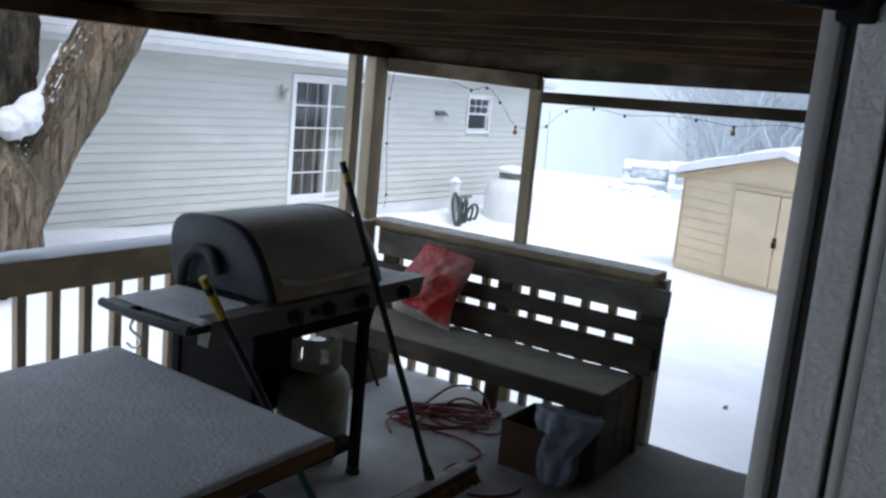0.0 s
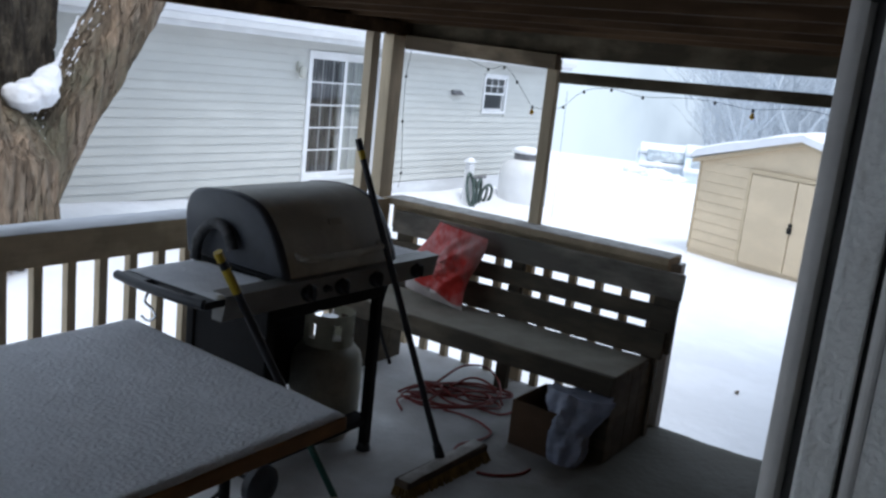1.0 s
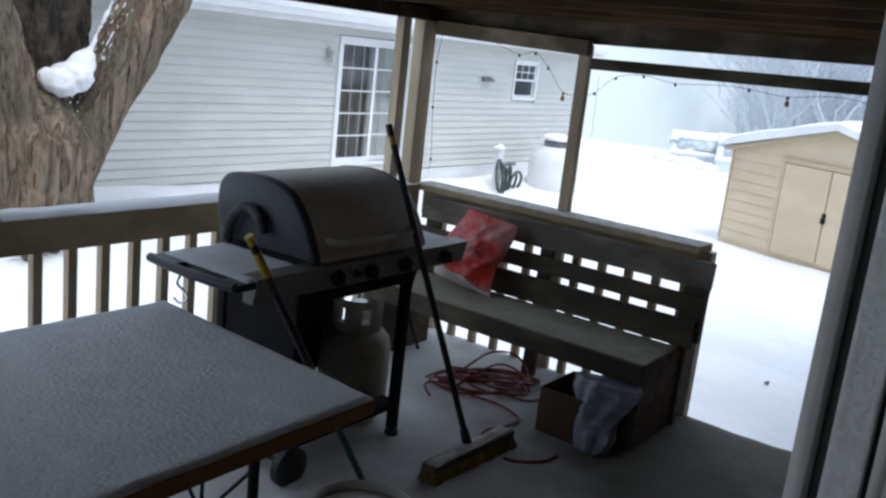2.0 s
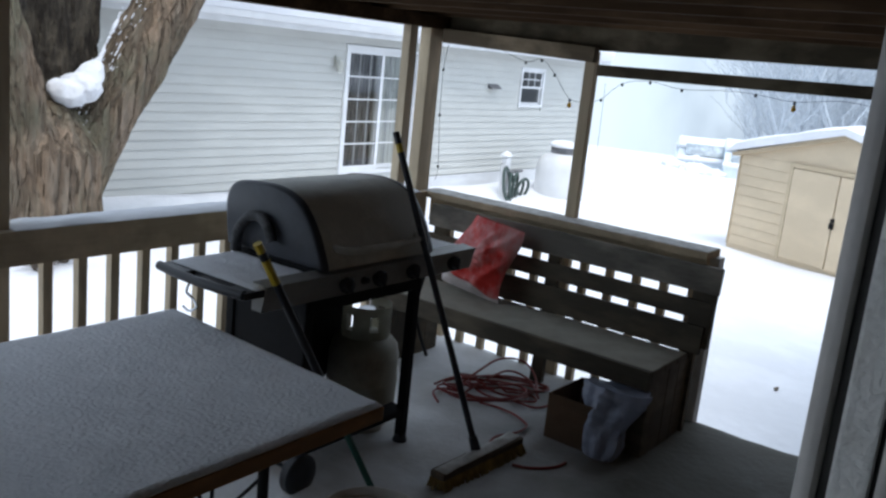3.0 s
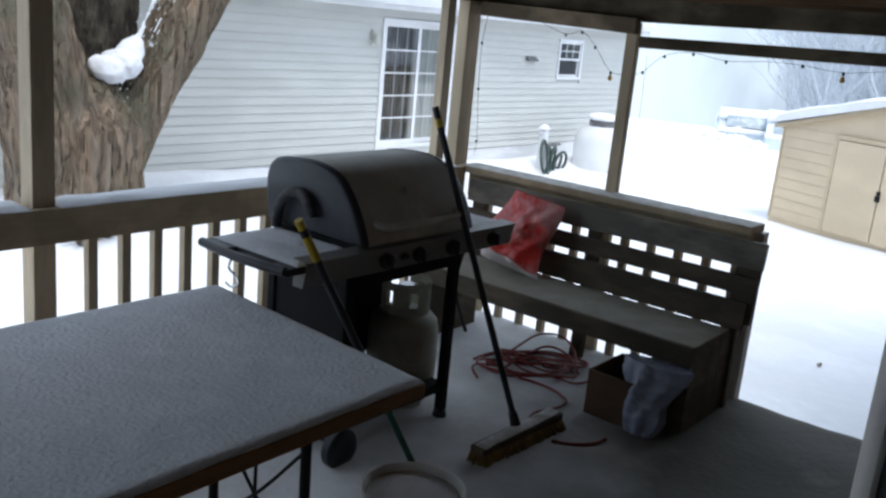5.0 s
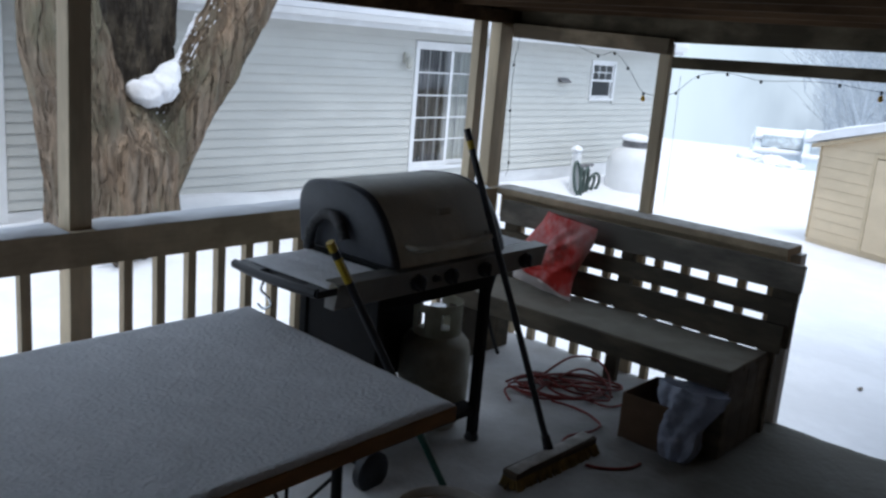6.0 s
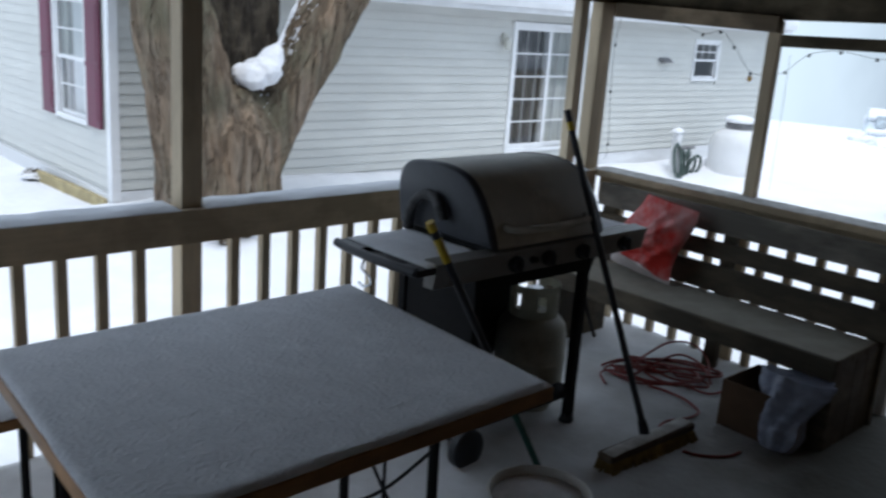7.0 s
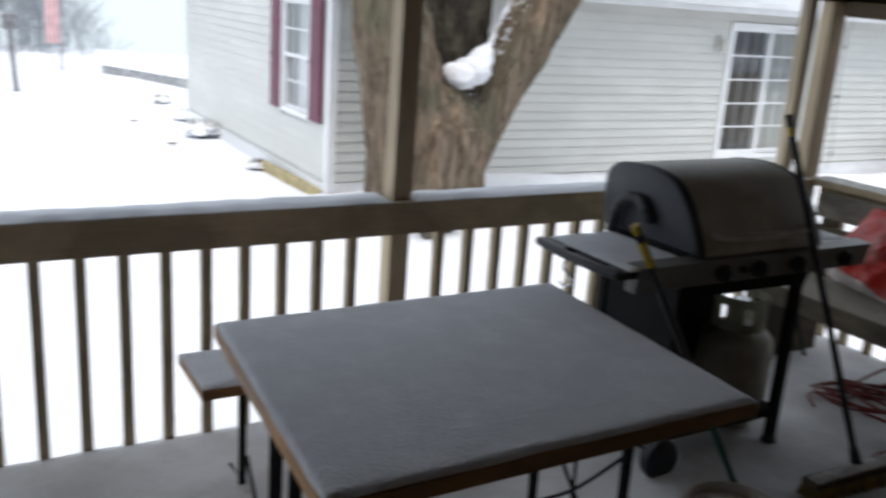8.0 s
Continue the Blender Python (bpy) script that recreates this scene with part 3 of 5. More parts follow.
box(bm, -0.019, 0.019, -0.019, 0.019, -0.15, 0.845)
bal = mesh_of("baluster", bm, POST_WOOD)
xs = [1.559 + 0.1452 * k for k in range(-28, 3)] + [2.248 + 0.1440 * k for k in range(14)]
for x in xs:
    piece("baluster", bal, railing, (x, 3.63, 0))

railing_b = thing("railing", (4.62, 2.7, 0.0), "tan wooden railing behind the bench with square balusters", "railing", kind="structure")
bm = bmesh.new()
box(bm, 4.545, 4.583, 1.90, 3.57, 0.715, 0.850, 0.003)
part("face_board", bm, RAIL_WOOD, railing_b)
bm = bmesh.new()
box(bm, 4.50, 4.67, 1.885, 3.62, 0.853, 0.889, 0.005)
part("cap", bm, RAIL_WOOD, railing_b)
bm = bmesh.new()
box(bm, 4.62, 4.662, 2.664, 2.726, -0.1, 1.755, 0.004)
part("post", bm, POST_WOOD, railing_b)
bm = bmesh.new()
box(bm, 4.492, 4.604, 3.64, 3.715, -0.9, 1.799, 0.004)
part("post", bm, POST_WOOD, railing_b)
# Light from outdoors is painted in: door grey here instead of post wood.
bm = bmesh.new()
box(bm, 4.62, 4.69, 1.865, 1.925, -0.15, 0.85, 0.004)
part("end_post", bm, FRAME_GREY, railing_b, "railing end post, outdoor light painted in as pale grey")
for k in range(-1, 10):
    piece("baluster", bal, railing_b, (4.645, 2.130 + 0.150 * k, 0.0))

# snow on the rail caps
for k, (a, b) in enumerate(((DX0 + 0.02, 1.992), (2.098, 4.275), (4.372, 4.44))):
    s = slab("rail_snow", SNOW, a, b, 3.563, 3.71, 0.886, 0.021, bumps=0.006, step=0.02, freq=6, edge=0.006, seed=k)
    tagged(s, "rounded strip of snow on the railing cap", "snow", kind="stuff")
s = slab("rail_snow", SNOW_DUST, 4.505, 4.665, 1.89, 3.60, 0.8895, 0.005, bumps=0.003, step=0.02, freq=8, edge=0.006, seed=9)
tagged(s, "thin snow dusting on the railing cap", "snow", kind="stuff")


# ---- big tree ----
def limb(bm, pts, radii, n=110, rough=0.06, seed=0.0):
    fine_pts, fine_r = [], []
    for k in range(len(pts) - 1):
        for q in range(4):
            fine_pts.append(Vector(pts[k]).lerp(Vector(pts[k + 1]), q / 4))
            fine_r.append(radii[k] + (radii[k + 1] - radii[k]) * q / 4)
    rings = sweep(bm, fine_pts + [pts[-1]], fine_r + [radii[len(pts) - 1]], n)
    for ring in rings:
        c = sum((v.co for v in ring), Vector()) / n
        for v in ring:
            d = (v.co - c)
            r = d.length
            d.normalize()
            a = math.atan2(d.y, d.x)
            ridge = abs(noise.noise((a * 4.2 + seed, v.co.z * 0.9, seed))) - 0.25
            fine = abs(noise.noise((v.co.x * 9, v.co.y * 9, v.co.z * 2.2 + seed))) - 0.2
            crack = min(0.35, abs(noise.noise((a * 9.0 + 0.6 * noise.noise((a, v.co.z * 2, seed)), v.co.z * 1.6, seed + 3)))) - 0.2
            v.co += d * r * (rough * 2.2 * ridge + rough * 1.2 * fine + rough * 1.5 * crack)


tree = thing("tree", (4.98, 8.8, -0.8), "old forked tree with thick furrowed brown bark and bare branches", "tree")
bm = bmesh.new()
limb(bm, smooth_path([(4.98, 8.85, -1.2), (4.98, 8.85, -0.75), (5.0, 8.85, -0.3), (5.0, 8.85, 0.1), (5.0, 8.85, 0.35), (5.03, 8.86, 0.60), (5.08, 8.88, 0.80)], 10),
     [0.74 - 0.015 * k for k in range(6)] + [0.66 - 0.001 * k for k in range(35)] + [0.62 - 0.014 * k for k in range(20)], seed=1.0)
trunk = part("trunk", bm, BARK, tree, smooth=True)
bm = bmesh.new()
limb(bm, smooth_path([(5.15, 8.8, -0.2), (5.38, 8.78, 0.25), (5.72, 8.76, 0.75), (6.12, 8.74, 1.4), (6.44, 8.72, 1.95), (6.95, 8.7, 3.0), (7.3, 8.9, 4.4), (7.9, 9.0, 6.2)], 10),
     [0.44 - 0.0022 * k - 0.075 * math.sin(math.pi * k / 45) for k in range(40)] + [0.32 - 0.0065 * k for k in range(31)], seed=4.0, rough=0.07)
part("limb", bm, BARK, tree, smooth=True)
bm = bmesh.new()
limb(bm, smooth_path([(4.78, 8.75, -0.2), (4.70, 8.72, 0.3), (4.60, 8.7, 0.8), (4.42, 8.66, 1.4), (4.3, 8.6, 2.0), (3.9, 8.4, 3.4), (3.6, 8.3, 5.6)], 10),
     [0.44 - 0.0015 * k for k in range(30)] + [0.39 - 0.008 * k for k in range(31)], seed=7.0, rough=0.07)
part("limb", bm, BARK, tree, smooth=True)
bm = bmesh.new()
limb(bm, smooth_path([(5.25, 9.1, 0.3), (5.38, 9.25, 0.8), (5.47, 9.35, 1.4), (5.48, 9.4, 2.0), (5.45, 9.6, 3.6), (5.1, 9.9, 6.0)], 10),
     [0.44 + 0.001 * k for k in range(30)] + [0.44 - 0.015 * k for k in range(21)], seed=11.0, rough=0.09)
part("limb", bm, DARK_BARK, tree, smooth=True)
rng = random.Random(11)
bm = bmesh.new()
for base in ((7.6, 8.95, 5.2), (7.9, 9.0, 6.2), (3.7, 8.3, 5.0), (3.6, 8.3, 5.6), (5.15, 9.8, 5.0), (5.1, 9.9, 6.0), (7.2, 8.85, 4.2), (3.8, 8.35, 4.0)):
    for _ in range(2):
        d = Vector((rng.uniform(-1, 1), rng.uniform(-1, 0.6), 0.9)).normalized()
        p = Vector(base)

        def twig(p, d, r, length, depth):
            q = p + d * length
            sweep(bm, [p, q], [r, r * 0.6], 5, cap=False)
            if depth:
                for _ in range(3):
                    twig(p + d * length * rng.uniform(0.5, 1), (d + Vector((rng.uniform(-1, 1), rng.uniform(-1, 1), rng.uniform(-0.4, 0.5))) * 0.8).normalized(), r * 0.55, length * 0.65, depth - 1)
        twig(p, d, 0.09, 1.5, 3)
part("crown", bm, BRANCH, tree, "bare winter branches")
# snow lying in the fork, thick at the crotch and thinning up the leaning limb
bm = bmesh.new()
for x, z, r in ((5.05, 0.985, 0.075), (5.13, 0.95, 0.12), (5.22, 0.93, 0.15), (5.33, 0.99, 0.165), (5.41, 1.09, 0.12), (5.47, 1.18, 0.085), (5.52, 1.27, 0.06),
                (5.545, 1.315, 0.055), (5.565, 1.36, 0.05), (5.585, 1.40, 0.047), (5.605, 1.44, 0.044), (5.625, 1.48, 0.042), (5.645, 1.52, 0.04), (5.665, 1.56, 0.038),
                (5.685, 1.60, 0.036), (5.705, 1.645, 0.034), (5.725, 1.69, 0.033), (5.745, 1.735, 0.032), (5.765, 1.78, 0.03), (5.44, 1.13, 0.11), (5.50, 1.23, 0.075)):
    r *= 1.0 if r > 0.08 else 0.5
    made = bmesh.ops.create_icosphere(bm, subdivisions=4, radius=1.0)["verts"]
    for v in made:
        at = Vector((x + v.co.x * r, 8.56 + v.co.y * r * 1.5, z + v.co.z * r * 0.95))
        rag = 1 + (0.20 if r > 0.07 else 0.55) * noise.noise(at * 9) + (0.13 if r > 0.07 else 0.45) * noise.noise(at * 24)
        v.co = Vector((x, 8.56, z)) + (at - Vector((x, 8.56, z))) * rag
fork = tagged(part("fork_snow", bm, SNOW, smooth=True), "wind-packed snow lying in the tree fork", "snow", kind="stuff")
fork_mesh = fork.modifiers.new("merge", "REMESH")
fork_mesh.mode, fork_mesh.voxel_size, fork_mesh.use_smooth_shade = "VOXEL", 0.014, True
fork_soft = fork.modifiers.new("soften", "SMOOTH")
fork_soft.factor, fork_soft.iterations = 0.6, 4


# wind-blown snow caught in the furrows on the upper side of the leaning limb
rng = random.Random(23)
bm = bmesh.new()
along = Vector((0.50, -0.02, 0.80)).normalized()
for k in range(130):
    streak = k % 3 == 0
    t = rng.random() ** (1.0 if streak else 2.2)
    c = Vector((5.42 + 0.86 * t, 8.78 - 0.04 * t, 0.34 + 1.42 * t))
    turn = 0.75 * rng.random() ** 1.4 if streak else 0.1 + 1.0 * rng.random() * (1 - 0.4 * t)
    out = Vector((-0.82, 0, 0.52)) * math.cos(turn) + Vector((0.05, -1, 0)) * math.sin(turn)
    out = (out - along * out.dot(along)).normalized()
    side = along.cross(out)
    p = c + out * (0.395 - 0.03 * t)
    size = 0.002 + 0.007 * rng.random() ** 3 * (1.1 - 0.4 * t)
    long = rng.uniform(1.6, 7.0)
    made = bmesh.ops.create_icosphere(bm, subdivisions=2, radius=1.0)["verts"]
    for v in made:
        q = v.co * (1 + 0.7 * noise.noise(v.co * 1.7 + Vector((k * 3.1, 0, 0))))
        v.co = p + along * q.x * size * long + side * q.y * size + out * q.z * size * 0.9
tagged(part("bark_snow", bm, SNOW, smooth=True), "flecks of snow stuck to the bark", "snow", kind="stuff")


# ---- neighbouring house ----
HY, HX0, HX1, HB, HT = 10.2, 4.42, 18.6, -0.50, 1.79
SIDE_END = 17.1
house = thing("house", (HX0, HY, -0.75), "single-storey house with pale grey vinyl siding and snowy roof", "house")
front_holes = [(10.77, 12.44, -0.33, 1.59), (15.83, 16.63, 0.82, 1.50)]
side_holes = [(10.86, 11.80, 0.20, 1.56)]


def rects(a, b, c, d, holes):
    """The rectangle a..b by c..d less its holes, as strips."""
    cuts = sorted({c, d, *[v for h in holes for v in h[2:] if c < v < d]})
    for z0, z1 in zip(cuts, cuts[1:]):
        spans = [(a, b)]
        for h in holes:
            if h[2] < z1 - 1e-6 and h[3] > z0 + 1e-6:
                spans = [s for p, q in spans for s in ((p, min(q, h[0])), (max(p, h[1]), q)) if s[1] - s[0] > 1e-4]
        for p, q in spans:
            yield p, q, z0, z1


bm = bmesh.new()
extrude(bm, [(HX0, -1.3), (HX1, -1.3), (HX1, -1.2), (HX0, -1.2)], "y", HY + 0.02, HY + 0.14)
front_wall = part("wall", bm, SIDING, house)
for a, b, c, d in rects(HX0, HX1, -1.2, HT, front_holes):
    bm = bmesh.new()
    box(bm, a, b, HY + 0.02, HY + 0.14, c, d)
    part("wall_panel", bm, SIDING, front_wall)
bm = bmesh.new()
extrude(bm, [(HY + 0.14, -1.3), (SIDE_END, -1.3), (SIDE_END, -1.2), (HY + 0.14, -1.2)], "x", HX0 + 0.02, HX0 + 0.14)
side_wall = part("wall", bm, SIDING, house)
for a, b, c, d in rects(HY + 0.14, SIDE_END, -1.2, HT, side_holes):
    bm = bmesh.new()
    box(bm, HX0 + 0.02, HX0 + 0.14, a, b, c, d)
    part("wall_panel", bm, SIDING, side_wall)
bm = bmesh.new()
extrude(bm, [(HY - 0.02, HT + 0.001), (SIDE_END, HT + 0.001), ((HY + SIDE_END) / 2, HT + 1.28)], "x", HX0 + 0.02, HX0 + 0.14)
part("gable", bm, SIDING, house)
bm = bmesh.new()
box(bm, HX1 - 0.12, HX1, HY + 0.14, SIDE_END, -1.3, HT)
part("wall", bm, SIDING, house)
bm = bmesh.new()
box(bm, HX0 + 0.14, HX1 - 0.12, SIDE_END - 0.12, SIDE_END, -1.3, HT)
part("wall", bm, SIDING, house)
courses = 19
ch = (HT - HB) / courses
for k in range(courses):
    z0, z1 = HB + ch * k, HB + ch * (k + 1)
    zm = (z0 + z1) / 2
    spans = [(HX0 + 0.09, HX1)]
    for h in front_holes:
        if h[2] - 0.06 < zm < h[3] + 0.06:
            spans = [s for p, q in spans for s in ((p, min(q, h[0] - 0.05)), (max(p, h[1] + 0.05), q)) if s[1] > s[0]]
    for p, q in spans:
        bm = bmesh.new()
        extrude(bm, [(HY + 0.018, z0 - 0.002), (HY - 0.009, z0 - 0.003), (HY - 0.009, z0 + 0.007), (HY + 0.008, z1 - 0.004), (HY + 0.018, z1 - 0.004)], "x", p, q)
        part("siding_board", bm, SIDING, front_wall)
    spans = [(HY + 0.09, SIDE_END)]
    for h in side_holes:
        if h[2] - 0.06 < zm < h[3] + 0.06:
            spans = [s for p, q in spans for s in ((p, min(q, h[0] - 0.05)), (max(p, h[1] + 0.05), q)) if s[1] > s[0]]
    for p, q in spans:
        bm = bmesh.new()
        extrude(bm, [(HX0 + 0.018, z0 - 0.002), (HX0 + 0.000, z0 - 0.002), (HX0 + 0.000, z0 + 0.006), (HX0 + 0.008, z1 - 0.004), (HX0 + 0.018, z1 - 0.004)], "y", p, q)
        part("siding_board", bm, SIDING, side_wall)
bm = bmesh.new()
extrude(bm, [(HX0 - 0.022, HY - 0.022), (HX0 + 0.085, HY - 0.022), (HX0 + 0.085, HY + 0.015), (HX0 + 0.015, HY + 0.015), (HX0 + 0.015, HY + 0.085), (HX0 - 0.022, HY + 0.085)], "z", -0.62, HT)
part("corner_trim", bm, WHITE, house, "white corner trim")
bm = bmesh.new()
box(bm, HX0 - 0.005, HX1, HY - 0.02, HY + 0.018, -1.25, HB - 0.02)
box(bm, HX0 - 0.02, HX0 + 0.018, HY + 0.02, SIDE_END, -1.25, HB - 0.06)
part("skirting", bm, SKIRTING, house, "white skirting below the siding")
bm = bmesh.new()
box(bm, HX0 - 0.25, HX1 + 0.25, HY - 0.34, HY + 0.02, HT, HT + 0.02)
part("soffit", bm, WHITE, house)
bm = bmesh.new()
box(bm, HX0 - 0.25, HX1 + 0.25, HY - 0.365, HY - 0.342, HT - 0.01, HT + 0.15, 0.004)
part("fascia", bm, WHITE, house, "white fascia board")
bm = bmesh.new()
extrude(bm, [(HY - 0.45, HT + 0.07), (HY - 0.37, HT + 0.07), (HY - 0.37, HT + 0.155), (HY - 0.465, HT + 0.155)], "x", HX0 - 0.25, HX1 + 0.25)
part("gutter", bm, WHITE, house, "white gutter along the eave")
ridge_y = (HY + SIDE_END) / 2
bm = bmesh.new()
extrude(bm, [(HY - 0.45, HT + 0.16), (ridge_y, HT + 1.30), (SIDE_END + 0.35, HT + 0.16), (SIDE_END + 0.35, HT + 0.26), (ridge_y, HT + 1.45), (HY - 0.45, HT + 0.26)], "x", HX0 - 0.3, HX1 + 0.3)
part("roof", bm, SNOW, house, "low roof under deep snow")

# glazed patio door
a, b, c, d = front_holes[0]
patio = tagged(new("patio_door", mesh_of("patio_door", (lambda q: (box(q, a - 0.05, b + 0.05, HY - 0.03, HY + 0.12, d, d + 0.06), box(q, a - 0.05, b + 0.05, HY - 0.03, HY + 0.12, c - 0.06, c),
               box(q, a - 0.05, a, HY - 0.03, HY + 0.12, c, d), box(q, b, b + 0.05, HY - 0.03, HY + 0.12, c, d), q)[-1])(bmesh.new()), WHITE)), "white sliding glass patio door with grilles")
patio.parent, patio.matrix_parent_inverse = house, place_of(house).inverted()
mid = (a + b) / 2
for p, q, y in ((a, mid + 0.04, HY + 0.0), (mid - 0.04, b, HY + 0.05)):
    bm = bmesh.new()
    box(bm, p, p + 0.065, y, y + 0.04, c, d)
    box(bm, q - 0.065, q, y, y + 0.04, c, d)
    box(bm, p + 0.065, q - 0.065, y, y + 0.04, c, c + 0.075)
    box(bm, p + 0.065, q - 0.065, y, y + 0.04, d - 0.065, d)
    part("sash", bm, WHITE, patio)
    g0, g1, h0, h1 = p + 0.065, q - 0.065, c + 0.075, d - 0.065
    for k in range(1, 3):
        bm = bmesh.new()
        xx = g0 + (g1 - g0) * k / 3
        box(bm, xx - 0.0055, xx + 0.0055, y + 0.008, y + 0.03, h0, h1)
        part("muntin", bm, GRILLE, patio)
    for k in range(1, 5):
        bm = bmesh.new()
        zz = h0 + (h1 - h0) * k / 5
        box(bm, g0, g1, y + 0.007, y + 0.031, zz - 0.010, zz + 0.010)
        part("muntin", bm, WHITE, patio)
    bm = bmesh.new()
    box(bm, g0, g1, y + 0.017, y + 0.022, h0, h1)
    gl = part("pane", bm, GLASS, patio)
    gl.visible_shadow = False
# curtain folds behind the sliding leaf
bm = bmesh.new()
pts = [(mid - 0.02 + 0.86 * k / 60, HY + 0.128 + 0.012 * math.sin(k * 1.05)) for k in range(61)]
extrude(bm, pts + [(x, y + 0.012) for x, y in reversed(pts)], "z", c + 0.02, d - 0.02)
part("curtain", bm, BLIND, patio, "pale vertical blinds")
# Curtain folds whose grey also paints in the reflection of snow and trees.
bm = bmesh.new()
pts = [(a + 0.02 + 0.80 * k / 60, HY + 0.20 + 0.025 * math.sin(k * 1.05) + 0.01 * math.sin(k * 0.37)) for k in range(61)]
extrude(bm, pts + [(x, y + 0.012) for x, y in reversed(pts)], "z", c + 0.02, d - 0.02)
part("curtain", bm, SHEER_REFLECT, patio, "grey sheer curtain, its tone standing in for snow reflected in the glass")
# room behind the openings
bm = bmesh.new()
box(bm, HX0 + 0.2, HX1 - 0.2, HY + 2.6, HY + 2.66, -0.45, 1.72)
box(bm, HX0 + 0.2, HX1 - 0.2, HY + 0.15, HY + 2.6, -0.5, -0.44)
box(bm, HX0 + 0.2, HX1 - 0.2, HY + 0.15, HY + 2.6, 1.70, 1.73)
part("room", bm, ROOM, house, "dim interior behind the glass")


def sash_window(parent, flat, a, b, c, d, axis, grid, low_grid=True):
    """A two-part window in a wall, at flat on the given axis."""
    def bx(q, u0, u1, w0, w1, z0, z1):
        if axis == "y":
            box(q, u0, u1, flat + w0, flat + w1, z0, z1)
        else:
            box(q, flat + w0, flat + w1, u0, u1, z0, z1)
    bm = bmesh.new()
    bx(bm, a - 0.05, b + 0.05, -0.03, 0.10, d, d + 0.055)
    bx(bm, a - 0.05, b + 0.05, -0.03, 0.10, c - 0.055, c)
    bx(bm, a - 0.05, a, -0.03, 0.10, c, d)
    bx(bm, b, b + 0.05, -0.03, 0.10, c, d)
    win = part("window", bm, WHITE, parent)
    m = (c + d) / 2
    for z0, z1, w in ((c, m + 0.02, 0.03), (m - 0.02, d, 0.0)):
        bm = bmesh.new()
        bx(bm, a, a + 0.04, w, w + 0.028, z0, z1)
        bx(bm, b - 0.04, b, w, w + 0.028, z0, z1)
        bx(bm, a + 0.04, b - 0.04, w, w + 0.028, z0, z0 + 0.04)
        bx(bm, a + 0.04, b - 0.04, w, w + 0.028, z1 - 0.04, z1)
        part("sash", bm, WHITE, win)
        bm = bmesh.new()
        bx(bm, a + 0.04, b - 0.04, w + 0.012, w + 0.016, z0 + 0.04, z1 - 0.04)
        gl = part("pane", bm, GLASS, win)
        gl.visible_shadow = False
        if z0 == c and not low_grid:
            continue
        for k in range(1, grid[0]):
            bm = bmesh.new()
            u = a + 0.04 + (b - a - 0.08) * k / grid[0]
            bx(bm, u - 0.009, u + 0.009, w + 0.006, w + 0.022, z0 + 0.04, z1 - 0.04)
            part("muntin", bm, WHITE, win)
        for k in range(1, grid[1]):
            bm = bmesh.new()
            u = z0 + 0.04 + (z1 - z0 - 0.08) * k / grid[1]
            bx(bm, a + 0.04, b - 0.04, w + 0.005, w + 0.023, u - 0.009, u + 0.009)
            part("muntin", bm, WHITE, win)
    return win


sash_window(house, HY, *front_holes[1], "y", (3, 2), False)
win = sash_window(house, HX0, *side_holes[0], "x", (1, 2))
bm = bmesh.new()
pts = [(HX0 + 0.2 + 0.02 * math.sin(k * 1.1), 10.87 + 0.92 * k / 60) for k in range(61)]
extrude(bm, pts + [(x + 0.012, y) for x, y in reversed(pts)], "z", 0.15, 1.6)
part("curtain", bm, WHITE, win, "white curtain inside")
for p, q in ((10.40, 10.79), (11.87, 12.24)):
    bm = bmesh.new()
    box(bm, HX0 - 0.045, HX0 - 0.012, p, q, 0.16, 1.60, 0.004)
    for z0, z1 in ((0.24, 0.82), (0.90, 1.52)):
        box(bm, HX0 - 0.052, HX0 - 0.044, p + 0.06, q - 0.06, z0, z1, 0.004)
    box(bm, HX0 - 0.056, HX0 - 0.044, p, q, 0.835, 0.885, 0.003)
    part("shutter", bm, MAROON, house, "maroon panelled shutter")
bm = bmesh.new()
box(bm, 10.46, 10.56, HY - 0.05, HY - 0.01, 1.30, 1.46, 0.008)
lathe(bm, [(0.03, 1.22), (0.055, 1.25), (0.05, 1.38), (0.02, 1.41)], 10.51, HY - 0.10, 12)
part("wall_light", bm, BLIND, house, "small cream wall light", smooth=True)
bm = bmesh.new()
extrude(bm, [(HY - 0.13, 1.10), (HY - 0.01, 1.19), (HY - 0.01, 1.10)], "x", 14.66, 14.98)
part("vent_hood", bm, STONE, house, "small dark vent hood")


# ---- table and small bench ----
TX0, TX1, TY0, TY1, TZ = 1.055, 2.302, 1.945, 2.985, 0.695


def table_skew(verts):
    """The old tabletop stands a little out of square."""
    for v in verts:
        v.co.x += 0.062 * (v.co.y - TY0)
        v.co.y += 0.012 * (v.co.x - TX1)


table = thing("folding_table", (1.7, 2.45, 0.0), "snowy folding table with brown wooden edge and black metal legs", "table")
bm = bmesh.new()
box(bm, TX0, TX1, TY0, TY1, TZ - 0.042, TZ, 0.004)
table_skew(bm.verts)
part("tabletop", bm, EDGE_WOOD, table, "brown wooden top")
for x, y in ((1.10, 2.20), (1.21, 2.63), (2.10, 2.20), (2.10, 2.63)):
    bm = bmesh.new()
    sweep(bm, [(x, y, TZ - 0.043), (x + (0.01 if x > 1.6 else -0.01), y, 0.0)], 0.016, 12)
    leg = part("leg", bm, BLACK_METAL, table, smooth=True)
    bm = bmesh.new()
    lathe(bm, [(0.018, 0.0), (0.020, 0.01), (0.019, 0.035)], x + (0.01 if x > 1.6 else -0.01), y, 12)
    part("foot", bm, RUBBER, leg, smooth=True)
